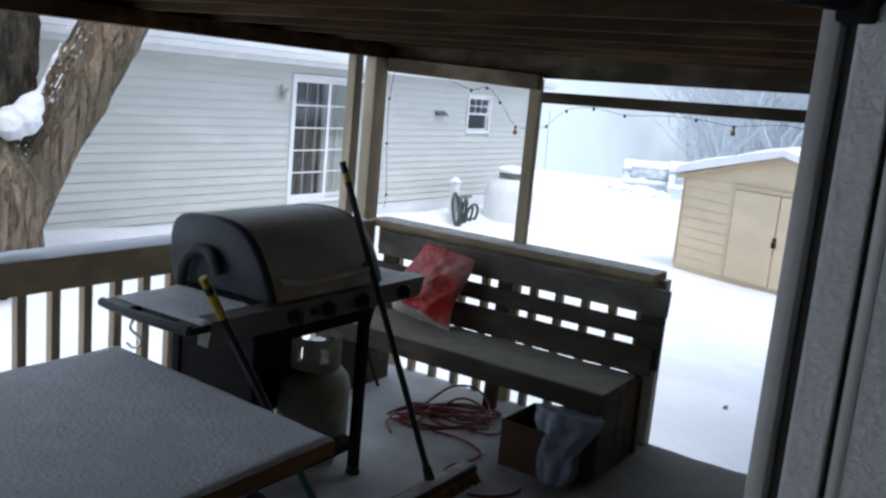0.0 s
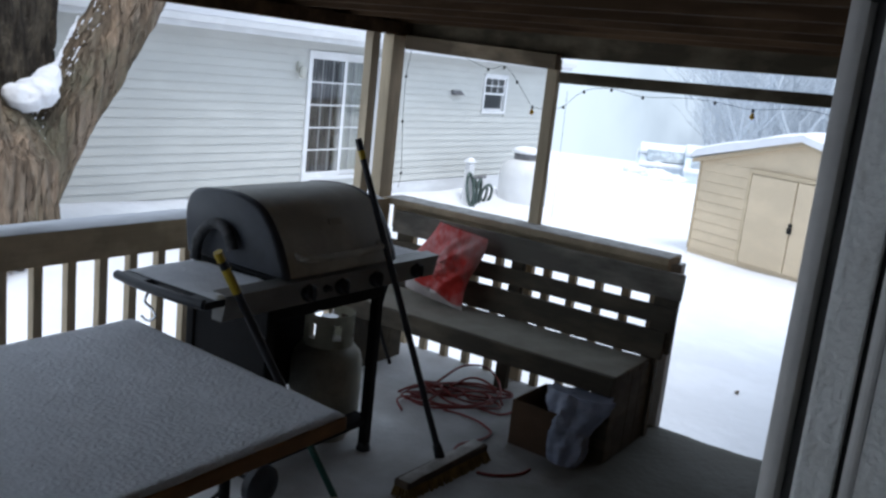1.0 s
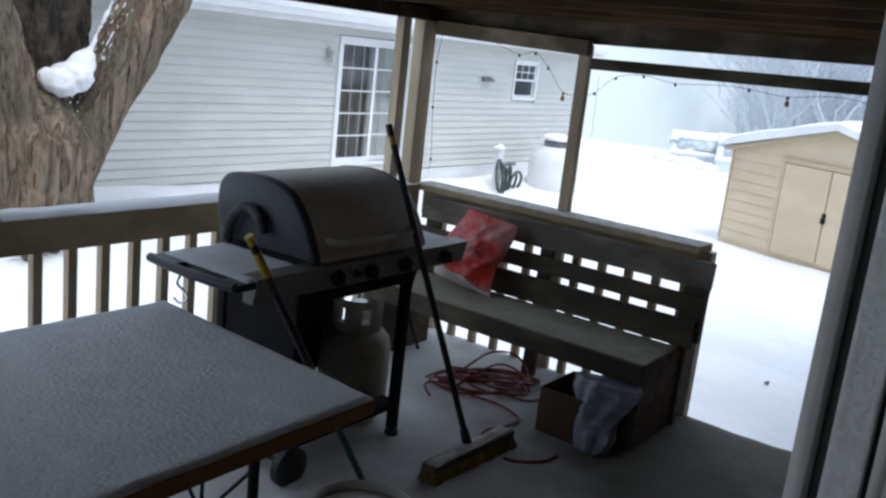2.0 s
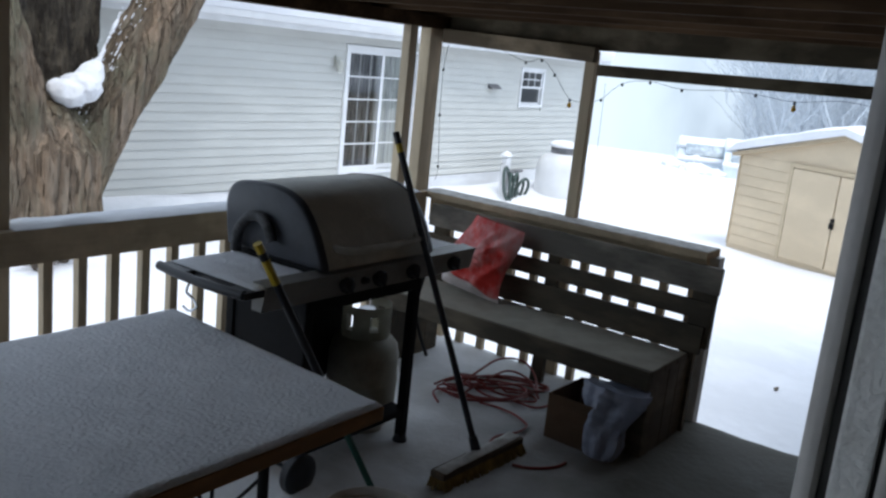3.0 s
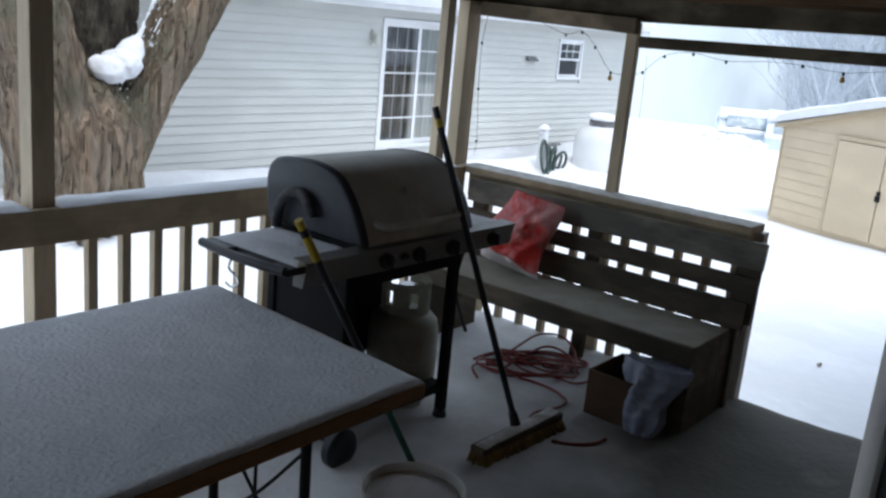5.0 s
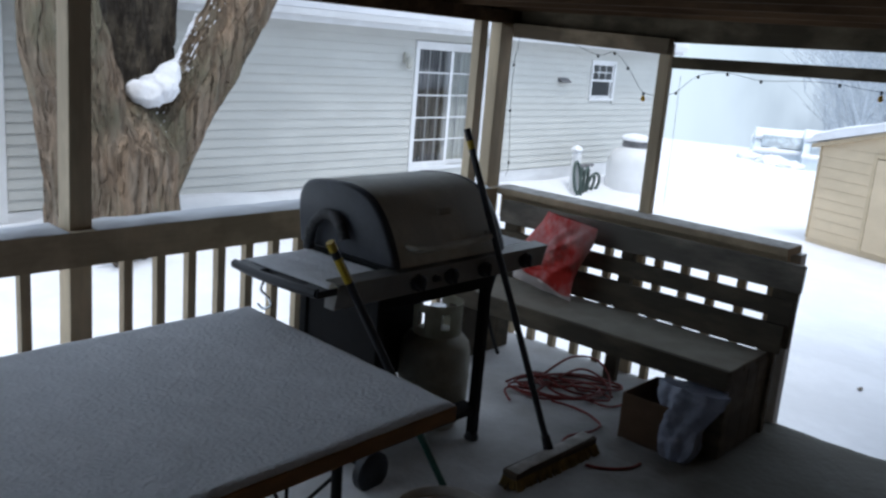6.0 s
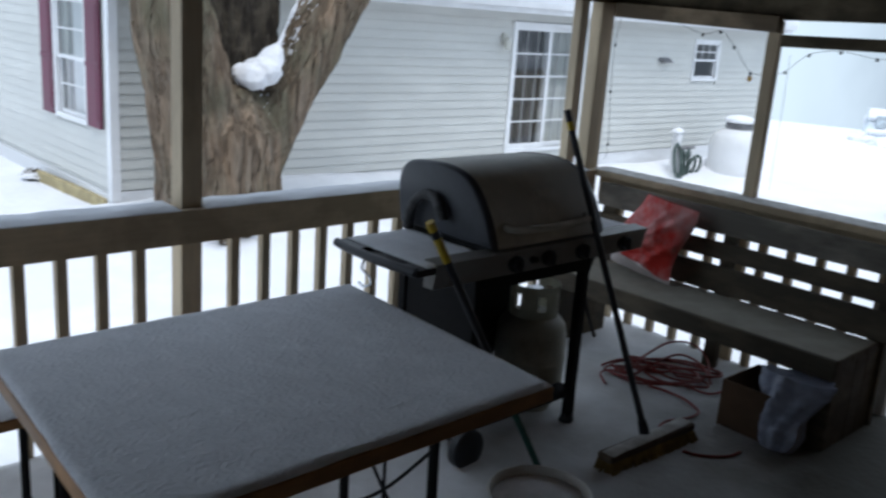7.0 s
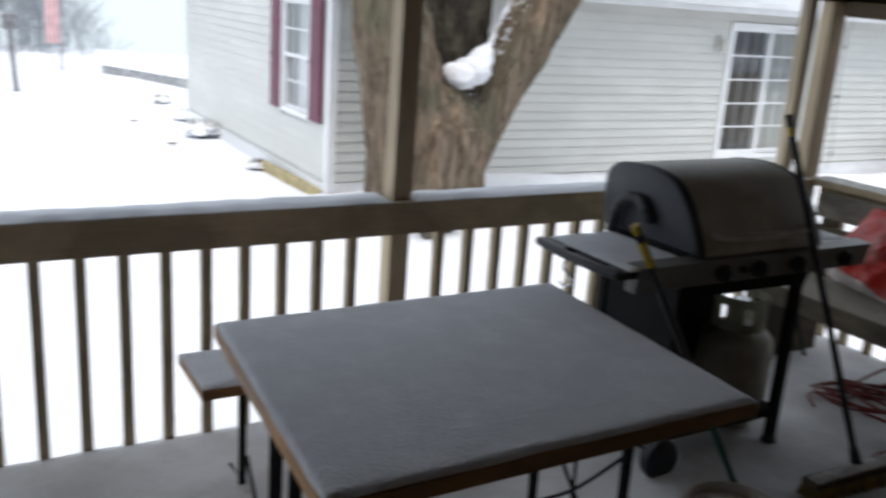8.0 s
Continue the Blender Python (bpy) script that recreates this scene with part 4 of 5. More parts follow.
for x in (1.115, 2.10):
    bm = bmesh.new()
    sweep(bm, [(x, 2.20, 0.055), (x, 2.63, 0.055)], 0.009, 10)
    part("cross_bar", bm, BLACK_METAL, table, smooth=True)
    for y0, y1 in ((2.21, 2.62), (2.62, 2.21)):
        bm = bmesh.new()
        sweep(bm, smooth_path([(x, y0, 0.44), (x, (y0 + y1) / 2, 0.22), (x, y1, 0.06)], 6), 0.006, 8)
        part("brace", bm, BLACK_METAL, table, smooth=True)
    bm = bmesh.new()
    sweep(bm, [(x, 2.415, 0.05), (x, 2.415, TZ - 0.045)], 0.006, 8)
    part("centre_rod", bm, BLACK_METAL, table, smooth=True)
s = slab("table_snow", SNOW_DECK, TX0 + 0.004, TX1 - 0.004, TY0 + 0.004, TY1 - 0.004, TZ + 0.001, 0.013, bumps=0.0020, step=0.010, freq=9, edge=0.004, seed=21)
table_skew(s.data.vertices)
tagged(s, "even layer of fine powder snow on the table", "snow", kind="stuff")

small_bench = thing("side_bench", (1.6, 3.2, 0.0), "low bench with brown edge and black legs beside the table", "bench")
bm = bmesh.new()
box(bm, 1.10, 2.10, 3.04, 3.36, 0.415, 0.448, 0.004)
part("seat", bm, EDGE_WOOD, small_bench)
for x in (1.27, 1.95):
    bm = bmesh.new()
    sweep(bm, [(x, 3.17, 0.414), (x, 3.17, 0.0)], 0.014, 10)
    part("leg", bm, BLACK_METAL, small_bench, smooth=True)
    bm = bmesh.new()
    sweep(bm, [(x, 3.06, 0.012), (x, 3.32, 0.012)], 0.010, 8)
    part("foot", bm, BLACK_METAL, small_bench, smooth=True)
s = slab("bench_snow", SNOW_DECK, 1.104, 2.096, 3.044, 3.356, 0.449, 0.012, bumps=0.004, step=0.015, freq=14, edge=0.004, seed=25)
tagged(s, "powder snow on the side bench", "snow", kind="stuff")

# ---- gas grill ----
grill = thing("gas_grill", (3.0, 2.86, 0.0), "black gas barbecue grill with closed lid and snowy side shelves", "grill")
bm = bmesh.new()
outline = smooth_path([(3.13, 0.872), (3.147, 0.98), (3.143, 1.065), (3.10, 1.115), (3.0, 1.132), (2.87, 1.135), (2.755, 1.10), (2.672, 1.01), (2.62, 0.905), (2.612, 0.872)], 5)
prof = [(p.x, p.y) for p in (Vector((q[0], q[1], 0)) for q in outline)]


def grown(f):
    cy, cz = 2.87, 0.99
    return [(cy + (y - cy) * f, max(0.872, cz + (z - cz) * f)) for y, z in prof]


for a, b, f in ((2.735, 3.315, 1.0),):
    extrude(bm, grown(f), "x", a, b)
lid = part("lid", bm, LID, grill, "dark dusty enamelled lid", smooth=True)
for xs_ in ((2.70, 2.718, 2.735), (3.35, 3.332, 3.315)):
    bm = bmesh.new()
    loops = []
    for xx, f in ((xs_[0], 0.93), (xs_[0] + (xs_[1] - xs_[0]) * 0.35, 0.985), (xs_[1], 1.012), (xs_[2] + (xs_[1] - xs_[2]) * 0.05, 1.014)):
        loops.append([bm.verts.new((xx, y, z)) for y, z in grown(f)])
    n = len(loops[0])
    for u, v in zip(loops, loops[1:]):
        for k in range(n):
            bm.faces.new((u[k], u[(k + 1) % n], v[(k + 1) % n], v[k]))
    bm.faces.new(loops[0])
    bm.faces.new(list(reversed(loops[-1])))
    part("end_cap", bm, CASTING, lid, "black end casting", smooth=True)
bm = bmesh.new()
sweep(bm, smooth_path([(2.79, 2.645, 0.945), (2.81, 2.606, 0.940), (2.90, 2.598, 0.934), (3.12, 2.598, 0.934), (3.23, 2.606, 0.940), (3.25, 2.65, 0.945)], 6), 0.014, 10)
part("handle", bm, LID, lid, smooth=True)
bm = bmesh.new()
box(bm, -0.035, 0.035, -0.012, 0.012, -0.002, 0.003, 0.001, pose(3.03, 2.684, 1.045, 65, 0, 0))
part("badge", bm, LID, lid, "dull maker badge")
bm = bmesh.new()
box(bm, 2.72, 3.33, 2.66, 3.11, 0.70, 0.868, 0.01)
part("firebox", bm, BLACK_METAL, grill)
bm = bmesh.new()
extrude(bm, [(2.592, 0.862), (2.66, 0.868), (2.66, 0.77), (2.612, 0.77)], "x", 2.43, 3.62)
panel = part("control_panel", bm, PANEL_GREY, grill, "grey control panel with dark knobs")
for x, r in ((2.82, 0.028), (2.915, 0.012), (3.0, 0.028), (3.20, 0.028), (3.47, 0.028)):
    bm = bmesh.new()
    lathe(bm, [(r * 1.25, 0.0), (r * 1.25, 0.006), (r, 0.008), (r * 0.9, 0.026), (r * 0.55, 0.030)], 0, 0, 20, pose(x, 2.601, 0.815, 78, 0, 0))
    if r > 0.02:
        box(bm, x - 0.005, x + 0.005, 2.562, 2.60, 0.815 - r * 0.9, 0.815 + r * 0.9, 0.002)
    part("knob", bm, BLACK, panel, smooth=True)
# side shelves
bm = bmesh.new()
box(bm, 2.405, 2.695, 2.62, 3.06, 0.828, 0.852, 0.006)
shelf = part("side_shelf", bm, PANEL_GREY, grill, "grey side shelf")
bm = bmesh.new()
extrude(bm, [(2.60, 0.828), (2.60, 0.852), (2.69, 0.852), (2.69, 0.828)], "x", 2.345, 2.43)
extrude(bm, [(2.92, 0.828), (2.92, 0.852), (3.06, 0.852), (3.06, 0.828)], "x", 2.345, 2.43)
box(bm, 2.392, 2.428, 2.691, 2.919, 0.829, 0.851, 0.004)
sweep(bm, [(2.352, 2.61, 0.842), (2.336, 2.72, 0.842), (2.332, 2.84, 0.842), (2.336, 2.95, 0.842), (2.352, 3.06, 0.842)], 0.017, 10)
part("towel_bar", bm, BLACK, shelf, "black plastic towel bar with slot", smooth=True)
bm = bmesh.new()
sweep(bm, smooth_path([(2.345, 2.88, 0.826), (2.335, 2.882, 0.80), (2.34, 2.885, 0.785), (2.352, 2.865, 0.765), (2.345, 2.84, 0.745), (2.335, 2.865, 0.728), (2.332, 2.895, 0.738)], 6), 0.0045, 8)
part("hook", bm, CHROME, shelf, "small metal hook", smooth=True)
bm = bmesh.new()
box(bm, 3.355, 3.63, 2.66, 3.06, 0.828, 0.852, 0.006)
part("side_shelf", bm, PANEL_GREY, grill)
# cart
bm = bmesh.new()
box(bm, 2.702, 2.722, 2.70, 3.06, 0.22, 0.825, 0.004)
part("side_panel", bm, BLACK_METAL, grill)
bm = bmesh.new()
box(bm, 2.724, 3.36, 3.06, 3.075, 0.22, 0.70, 0.003)
part("back_panel", bm, BLACK_METAL, grill)
bm = bmesh.new()
box(bm, 2.70, 3.35, 2.67, 3.09, 0.135, 0.165, 0.004)
part("bottom_shelf", bm, BLACK_METAL, grill)
for x, y in ((2.712, 2.684), (3.335, 2.684), (2.712, 3.082), (3.335, 3.082)):
    bm = bmesh.new()
    box(bm, x - 0.02, x + 0.02, y - 0.02, y + 0.02, 0.14 if x < 3 else 0.02, 0.77, 0.006)
    leg = part("leg", bm, BLACK_METAL, grill)
    if x > 3:
        bm = bmesh.new()
        lathe(bm, [(0.03, 0.0), (0.032, 0.02), (0.022, 0.05)], x, y, 16)
        part("foot", bm, BLACK, leg, smooth=True)
for y in (2.655, 3.10):
    bm = bmesh.new()
    lathe(bm, [(0.028, -0.026), (0.070, -0.024), (0.079, -0.016), (0.079, 0.016), (0.070, 0.024), (0.028, 0.026)], 0, 0, 32, pose(2.70, y, 0.080, 90, 0, 0))
    wheel = part("wheel", bm, BLACK, grill, smooth=True)
    bm = bmesh.new()
    lathe(bm, [(0.05, -0.029), (0.05, -0.027), (0.012, -0.034)], 0, 0, 24, pose(2.70, y, 0.080, 90, 0, 0))
    part("hub", bm, BLACK_METAL, wheel, smooth=True)
bm = bmesh.new()
sweep(bm, [(2.70, 2.655, 0.08), (2.70, 3.10, 0.08)], 0.008, 8)
part("axle", bm, BLACK_METAL, grill, smooth=True)
bm = bmesh.new()
sweep(bm, smooth_path([(3.547, 2.800, 0.704), (3.519, 2.800, 0.618), (3.509, 2.800, 0.541), (3.556, 2.800, 0.425), (3.622, 2.800, 0.307)], 8), 0.008, 8)
part("gas_hose", bm, RUBBER, grill, "black gas hose", smooth=True)
s = slab("shelf_snow", SNOW_DECK, 2.392, 2.69, 2.60, 3.055, 0.8535, 0.010, bumps=0.003, step=0.012, freq=16, edge=0.004, seed=31)
tagged(s, "powder snow on the grill shelf", "snow", kind="stuff")
s = slab("shelf_snow", SNOW_DECK, 3.36, 3.625, 2.662, 3.055, 0.8525, 0.006, bumps=0.003, step=0.012, freq=16, edge=0.004, seed=33)
tagged(s, "powder snow on the grill shelf", "snow", kind="stuff")

# propane cylinder
tank = thing("propane_cylinder", (3.30, 2.885, 0.0), "cream propane gas cylinder with collar and valve", "gas cylinder")
TKX, TKY = 3.31, 2.91
bm = bmesh.new()
lathe(bm, [(0.105, 0.0), (0.11, 0.035), (0.12, 0.04), (0.150, 0.075), (0.155, 0.11), (0.155, 0.235), (0.157, 0.24), (0.157, 0.255), (0.155, 0.26), (0.155, 0.36), (0.145, 0.405), (0.115, 0.44), (0.06, 0.46), (0.0001, 0.465)], TKX, TKY, 40)
part("body", bm, TANK_PAINT, tank, smooth=True)
bm = bmesh.new()
levels = (0.435, 0.480, 0.548, 0.585)
cols = []
for k in range(61):
    a = radians(85 + 310 * k / 60)
    cols.append([bm.verts.new((TKX + 0.107 * math.cos(a), TKY + 0.107 * math.sin(a), z)) for z in levels])
for k in range(60):
    for q in range(3):
        if q == 1 and k % 12 in (4, 5, 6, 7):
            continue
        bm.faces.new((cols[k][q], cols[k + 1][q], cols[k + 1][q + 1], cols[k][q + 1]))
bmesh.ops.solidify(bm, geom=bm.faces[:], thickness=0.005)
part("collar", bm, TANK_PAINT, tank, "guard collar with hand holes", smooth=True)
bm = bmesh.new()
sweep(bm, [(TKX, TKY, 0.46), (TKX, TKY, 0.54)], 0.024, 12)
sweep(bm, [(TKX, TKY, 0.495), (TKX - 0.06, TKY - 0.05, 0.495)], 0.020, 12)
lathe(bm, [(0.036, 0.54), (0.038, 0.548), (0.036, 0.562)], TKX, TKY, 16)
part("valve", bm, CHROME, tank, "metal valve with handwheel", smooth=True)


# ---- poles leaning on the grill ----
broom = thing("push_broom", (3.37, 2.29, 0.0), "push broom with black handle and snowy head, leaning on grill", "broom")
bm = bmesh.new()
box(bm, -0.275, 0.275, -0.035, 0.035, 0.060, 0.092, 0.010, pose(3.37, 2.29, 0, 0, 0, -2))
part("block", bm, BLOCK, broom)
bm = bmesh.new()
rng = random.Random(5)
for i in range(46):
    for j in range(6):
        x, y = -0.265 + 0.53 * i / 45, -0.03 + 0.06 * j / 5
        p = Vector((3.37 + x, 2.29 + y - 0.035 * x, 0.061))
        q = p + Vector((rng.uniform(-0.01, 0.01) + 0.06 * x, y * 0.9 - 0.006 + rng.uniform(-0.008, 0.008), -0.060))
        sweep(bm, [p, q], [0.006, 0.0045], 4)
part("bristles", bm, BRISTLE, broom, "yellow-brown bristles")
bm = bmesh.new()
b0, b1 = Vector((3.37, 2.30, 0.076)), Vector((3.185, 2.735, 1.350))
sweep(bm, [b0, b0.lerp(b1, 0.5), b1], 0.0135, 12)
handle = part("handle", bm, BLACK, broom, "long black handle", smooth=True)
bm = bmesh.new()
sweep(bm, [b0.lerp(b1, 0.94), b0.lerp(b1, 0.965)], 0.0142, 12)
part("grip_band", bm, YELLOW, handle, "yellow-brown band", smooth=True)
bm = bmesh.new()
sweep(bm, [b0.lerp(b1, -0.01), b0.lerp(b1, 0.06)], [0.024, 0.018], 12)
part("socket", bm, BLACK, broom, smooth=True)
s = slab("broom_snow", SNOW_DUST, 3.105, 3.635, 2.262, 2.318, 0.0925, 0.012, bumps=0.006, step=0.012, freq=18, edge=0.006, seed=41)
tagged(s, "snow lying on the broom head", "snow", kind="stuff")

tool = thing("pole_tool", (2.92, 2.48, 0.0), "green pole with yellow and black grip, leaning on grill", "garden tool")
p0, p1 = Vector((2.925, 2.475, 0.01)), Vector((2.385, 2.598, 1.015))
bm = bmesh.new()
sweep(bm, [p0, p0.lerp(p1, 0.52)], 0.0135, 12)
part("pole", bm, GREEN, tool, "green lower pole", smooth=True)
bm = bmesh.new()
sweep(bm, [p0.lerp(p1, 0.50), p0.lerp(p1, 0.53), p0.lerp(p1, 0.86)], [0.016, 0.0155, 0.0145], 12)
part("sleeve", bm, BLACK, tool, "black upper sleeve", smooth=True)
bm = bmesh.new()
sweep(bm, [p0.lerp(p1, 0.86), p0.lerp(p1, 0.945)], 0.0155, 12)
part("grip", bm, YELLOW, tool, smooth=True)
bm = bmesh.new()
sweep(bm, [p0.lerp(p1, 0.945), p0.lerp(p1, 0.97)], 0.016, 12)
part("band", bm, BLACK, tool, smooth=True)
bm = bmesh.new()
sweep(bm, [p0.lerp(p1, 0.97), p0.lerp(p1, 1.0)], 0.0155, 12)
part("tip", bm, YELLOW, tool, smooth=True)
hook = thing("lid_side_pipe", (2.66, 2.85, 0.9), "black curved pipe on the end of the grill lid", "pipe")
bm = bmesh.new()
sweep(bm, smooth_path([(2.676, 3.046, 0.866), (2.674, 3.040, 0.905), (2.672, 3.026, 0.950), (2.672, 3.000, 0.984), (2.672, 2.960, 1.013), (2.672, 2.904, 1.015), (2.672, 2.865, 0.984), (2.672, 2.844, 0.937)], 8), 0.021, 12)
part("pipe", bm, PIPE_GREY, hook, smooth=True)

# ---- wooden bench along the railing ----
bench = thing("bench", (4.2, 2.65, 0.0), "weathered grey-brown pallet wood bench with slatted back, dusted with snow", "bench")
for k, (x0, x1) in enumerate(((4.0, 4.135), (4.14, 4.27), (4.275, 4.395))):
    bm = bmesh.new()
    box(bm, x0, x1, 1.86, 3.44, 0.395, 0.425, 0.004)
    part("seat_plank", bm, BENCH_WOOD, bench)
bm = bmesh.new()
box(bm, 3.978, 3.9985, 1.862, 3.44, 0.335, 0.427, 0.003)
part("apron", bm, BENCH_WOOD, bench)
for z0, z1, y0 in ((0.712, 0.835, 1.785), (0.588, 0.672, 1.80), (0.424, 0.555, 1.82)):
    bm = bmesh.new()
    vs = box(bm, 4.415, 4.435, y0, 3.49, z0, z1, 0.003)
    for v in vs:
        v.co.x += 0.12 * (v.co.z - 0.46)
    part("back_plank", bm, LIT_BENCH_WOOD if z0 > 0.7 else BENCH_WOOD, bench)
for y, z0, w in ((1.80, 0.45, 0.115), (1.852, 0.0, 0.063), (2.64, 0.0, 0.07), (3.38, 0.0, 0.09)):
    bm = bmesh.new()
    vs = box(bm, 4.437 if z0 < 0.2 else 4.4365, 4.475 if z0 < 0.2 else 4.47, y, y + w, z0, 0.449 if y == 1.852 else 0.83, 0.003)
    for v in vs:
        v.co.x += 0.12 * max(0.0, v.co.z - 0.46)
    part("back_post", bm, BENCH_WOOD, bench)
for y in (1.862, 3.34):
    bm = bmesh.new()
    box(bm, 4.00, 4.09, y, y + 0.10, 0.0, 0.394, 0.004)
    part("leg", bm, BENCH_WOOD, bench)
    for x0, x1 in ((4.093, 4.205), (4.208, 4.318), (4.321, 4.435)):
        bm = bmesh.new()
        box(bm, x0, x1, y + 0.004, y + 0.030, 0.015, 0.393, 0.003)
        part("side_board", bm, BENCH_WOOD, bench)
    bm = bmesh.new()
    box(bm, 4.093, 4.435, y + 0.032, y + 0.07, 0.30, 0.393, 0.003)
    part("side_rail", bm, BENCH_WOOD, bench)
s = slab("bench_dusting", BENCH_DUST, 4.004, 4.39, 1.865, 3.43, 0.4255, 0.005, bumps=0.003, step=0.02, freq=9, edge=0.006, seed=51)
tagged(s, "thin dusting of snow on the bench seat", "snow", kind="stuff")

# red and white sack
sack = thing("sack", (4.28, 2.98, 0.43), "crumpled red and white plastic sack dusted with snow, on the bench", "sack")


def sack_half(bm, v0, v1):
    nu, nv = 30, 44
    for sgn in (1, -1):
        grid = {}
        for i in range(nu + 1):
            for j in range(nv + 1):
                u, v = i / nu, v0 + (v1 - v0) * j / nv
                v += (0.10 * math.sin(4.2 * u + 0.6) - 0.10 * u + 0.04 * math.sin(13 * u)) * 4 * v * (1 - v)
                y = 3.225 - 0.375 * u - 0.02 * v * u + 0.03 * math.sin(v * 5)
                y += -0.06 * (1 - v) * (1 - u) * 0 + 0.05 * math.sin(math.pi * v) * (0.5 - u) * 0.6 - 0.085 * v * (1 - u)
                z = 0.432 + 0.415 * v + 0.045 * (1 - v) * (1 - u) - 0.035 * v * u
                swell = (math.sin(math.pi * min(1, max(0, u))) ** 0.6) * (math.sin(math.pi * min(1, max(0, v * 0.97 + 0.015))) ** 0.6)
                fold = noise.noise((u * 3.0 + 2 * v, v * 4.5, 3.3)) * 0.035 + abs(noise.noise((u * 5 - 4 * v, v * 3, 8.0))) * 0.03 + abs(noise.noise((u * 3 + 7 * v, v * 8, 1.0))) * 0.02
                x = 4.295 + 0.10 * (v - 0.3) - sgn * (0.055 * swell + (fold * swell if sgn > 0 else 0.0))
                grid[i, j] = bm.verts.new((x, y, z))
        for i in range(nu):
            for j in range(nv):
                bm.faces.new((grid[i, j], grid[i + 1, j], grid[i + 1, j + 1], grid[i, j + 1]))
    bmesh.ops.remove_doubles(bm, verts=bm.verts[:], dist=0.0015)


for name, mat, v0, v1, lab in (("lower_part", WHITE_BAG, 0.0, 0.16, "white lower band"), ("upper_part", RED_BAG, 0.16, 1.0, "red upper part with pale dusting")):
    bm = bmesh.new()
    sack_half(bm, v0, v1)
    part(name, bm, mat, sack, lab, smooth=True)

# carton with plastic bag under the bench
carton = thing("carton", (3.98, 2.15, 0.02), "open brown cardboard box under the bench end", "box")
for name, args in (("front", (3.86, 3.866, 2.03, 2.27, 0.02, 0.235)), ("side", (3.867, 4.16, 2.264, 2.27, 0.02, 0.235)), ("side", (3.867, 4.16, 2.03, 2.036, 0.02, 0.235)),
                   ("back", (4.16, 4.166, 2.03, 2.27, 0.02, 0.235)), ("base", (3.867, 4.16, 2.037, 2.263, 0.02, 0.026))):
    bm = bmesh.new()
    box(bm, *args)
    part(name, bm, CARDBOARD, carton)
bag = thing("plastic_bag", (3.9, 2.03, 0.02), "crumpled pale blue-white plastic bag spilling from the carton", "plastic bag")
bm = bmesh.new()
rows = []
for k in range(41):
    t = k / 40
    z = 0.33 - 0.305 * t
    w = 0.150 - 0.085 * t ** 1.1 + 0.012 * math.sin(9 * t)
    cy = 1.985 + 0.012 * math.sin(2.2 * t)
    row = []
    for j in range(48):
        a = 2 * math.pi * j / 48
        pleat = 0.20 * math.sin(7 * a + 5 * t) * (0.4 + 0.6 * t) + 0.5 * noise.noise((math.cos(a) * 2, math.sin(a) * 2, t * 3)) + 0.18 * noise.noise((math.cos(a) * 6, math.sin(a) * 6, t * 11))
        row.append(bm.verts.new((3.885 + 0.06 * (1 - t) - 0.02 * t + 0.055 * math.cos(a) * (1 + 0.6 * pleat) * (1.2 - 0.5 * t), cy + w * math.sin(a) * (1 + 0.35 * pleat), max(0.021, z + 0.03 * pleat))))
    rows.append(row)
for r0, r1 in zip(rows, rows[1:]):
    for j in range(48):
        bm.faces.new((r0[j], r0[(j + 1) % 48], r1[(j + 1) % 48], r1[j]))
bm.faces.new(rows[0])
bm.faces.new(list(reversed(rows[-1])))
part("film", bm, BLUE_BAG, bag, smooth=True)

# orange-red extension cord
cord = thing("extension_cord", (4.1, 2.7, 0.02), "tangled orange-red extension cord on the snowy deck", "cord")
rng = random.Random(8)
bm = bmesh.new()
path = []
for k in range(95):
    a = k * 0.42
    r = 0.15 + 0.07 * math.sin(k * 0.61) + 0.05 * math.sin(k * 0.23 + 1) + rng.uniform(-0.015, 0.015)
    u, v = 1.25 * r * math.cos(a) + 0.03 * math.sin(k * 0.11), 0.66 * r * math.sin(a) + 0.03 * math.cos(k * 0.17)
    path.append((4.14 + 0.62 * u + 0.78 * v, 2.73 - 0.78 * u + 0.62 * v, 0.028 + 0.05 * max(0.0, math.sin(k * 0.37)) * abs(math.sin(k * 0.05))))
sweep(bm, smooth_path(path, 3), 0.0062, 6)
part("coil", bm, RED_CORD, cord, smooth=True)
for run in ([(3.993, 2.880, 0.028), (4.140, 2.860, 0.078), (4.327, 2.844, 0.118), (4.441, 2.774, 0.108), (4.393, 2.656, 0.078), (4.252, 2.543, 0.028)],
            [(3.996, 2.810, 0.028), (4.166, 2.789, 0.068), (4.297, 2.753, 0.088), (4.319, 2.645, 0.068), (4.230, 2.523, 0.028)],
            [(3.957, 2.978, 0.028), (4.035, 2.965, 0.038), (4.102, 2.941, 0.038), (4.063, 2.823, 0.028)],
            [(3.782, 2.819, 0.028), (3.831, 2.888, 0.038), (3.884, 2.911, 0.038), (3.953, 2.903, 0.028), (3.973, 2.829, 0.028)],
            [(4.092, 2.636, 0.028), (4.099, 2.557, 0.028), (4.100, 2.483, 0.028), (4.145, 2.446, 0.028), (4.242, 2.439, 0.028)]):
    bm = bmesh.new()
    sweep(bm, smooth_path(run, 8), 0.006, 6)
    part("loop", bm, RED_CORD, cord, smooth=True)
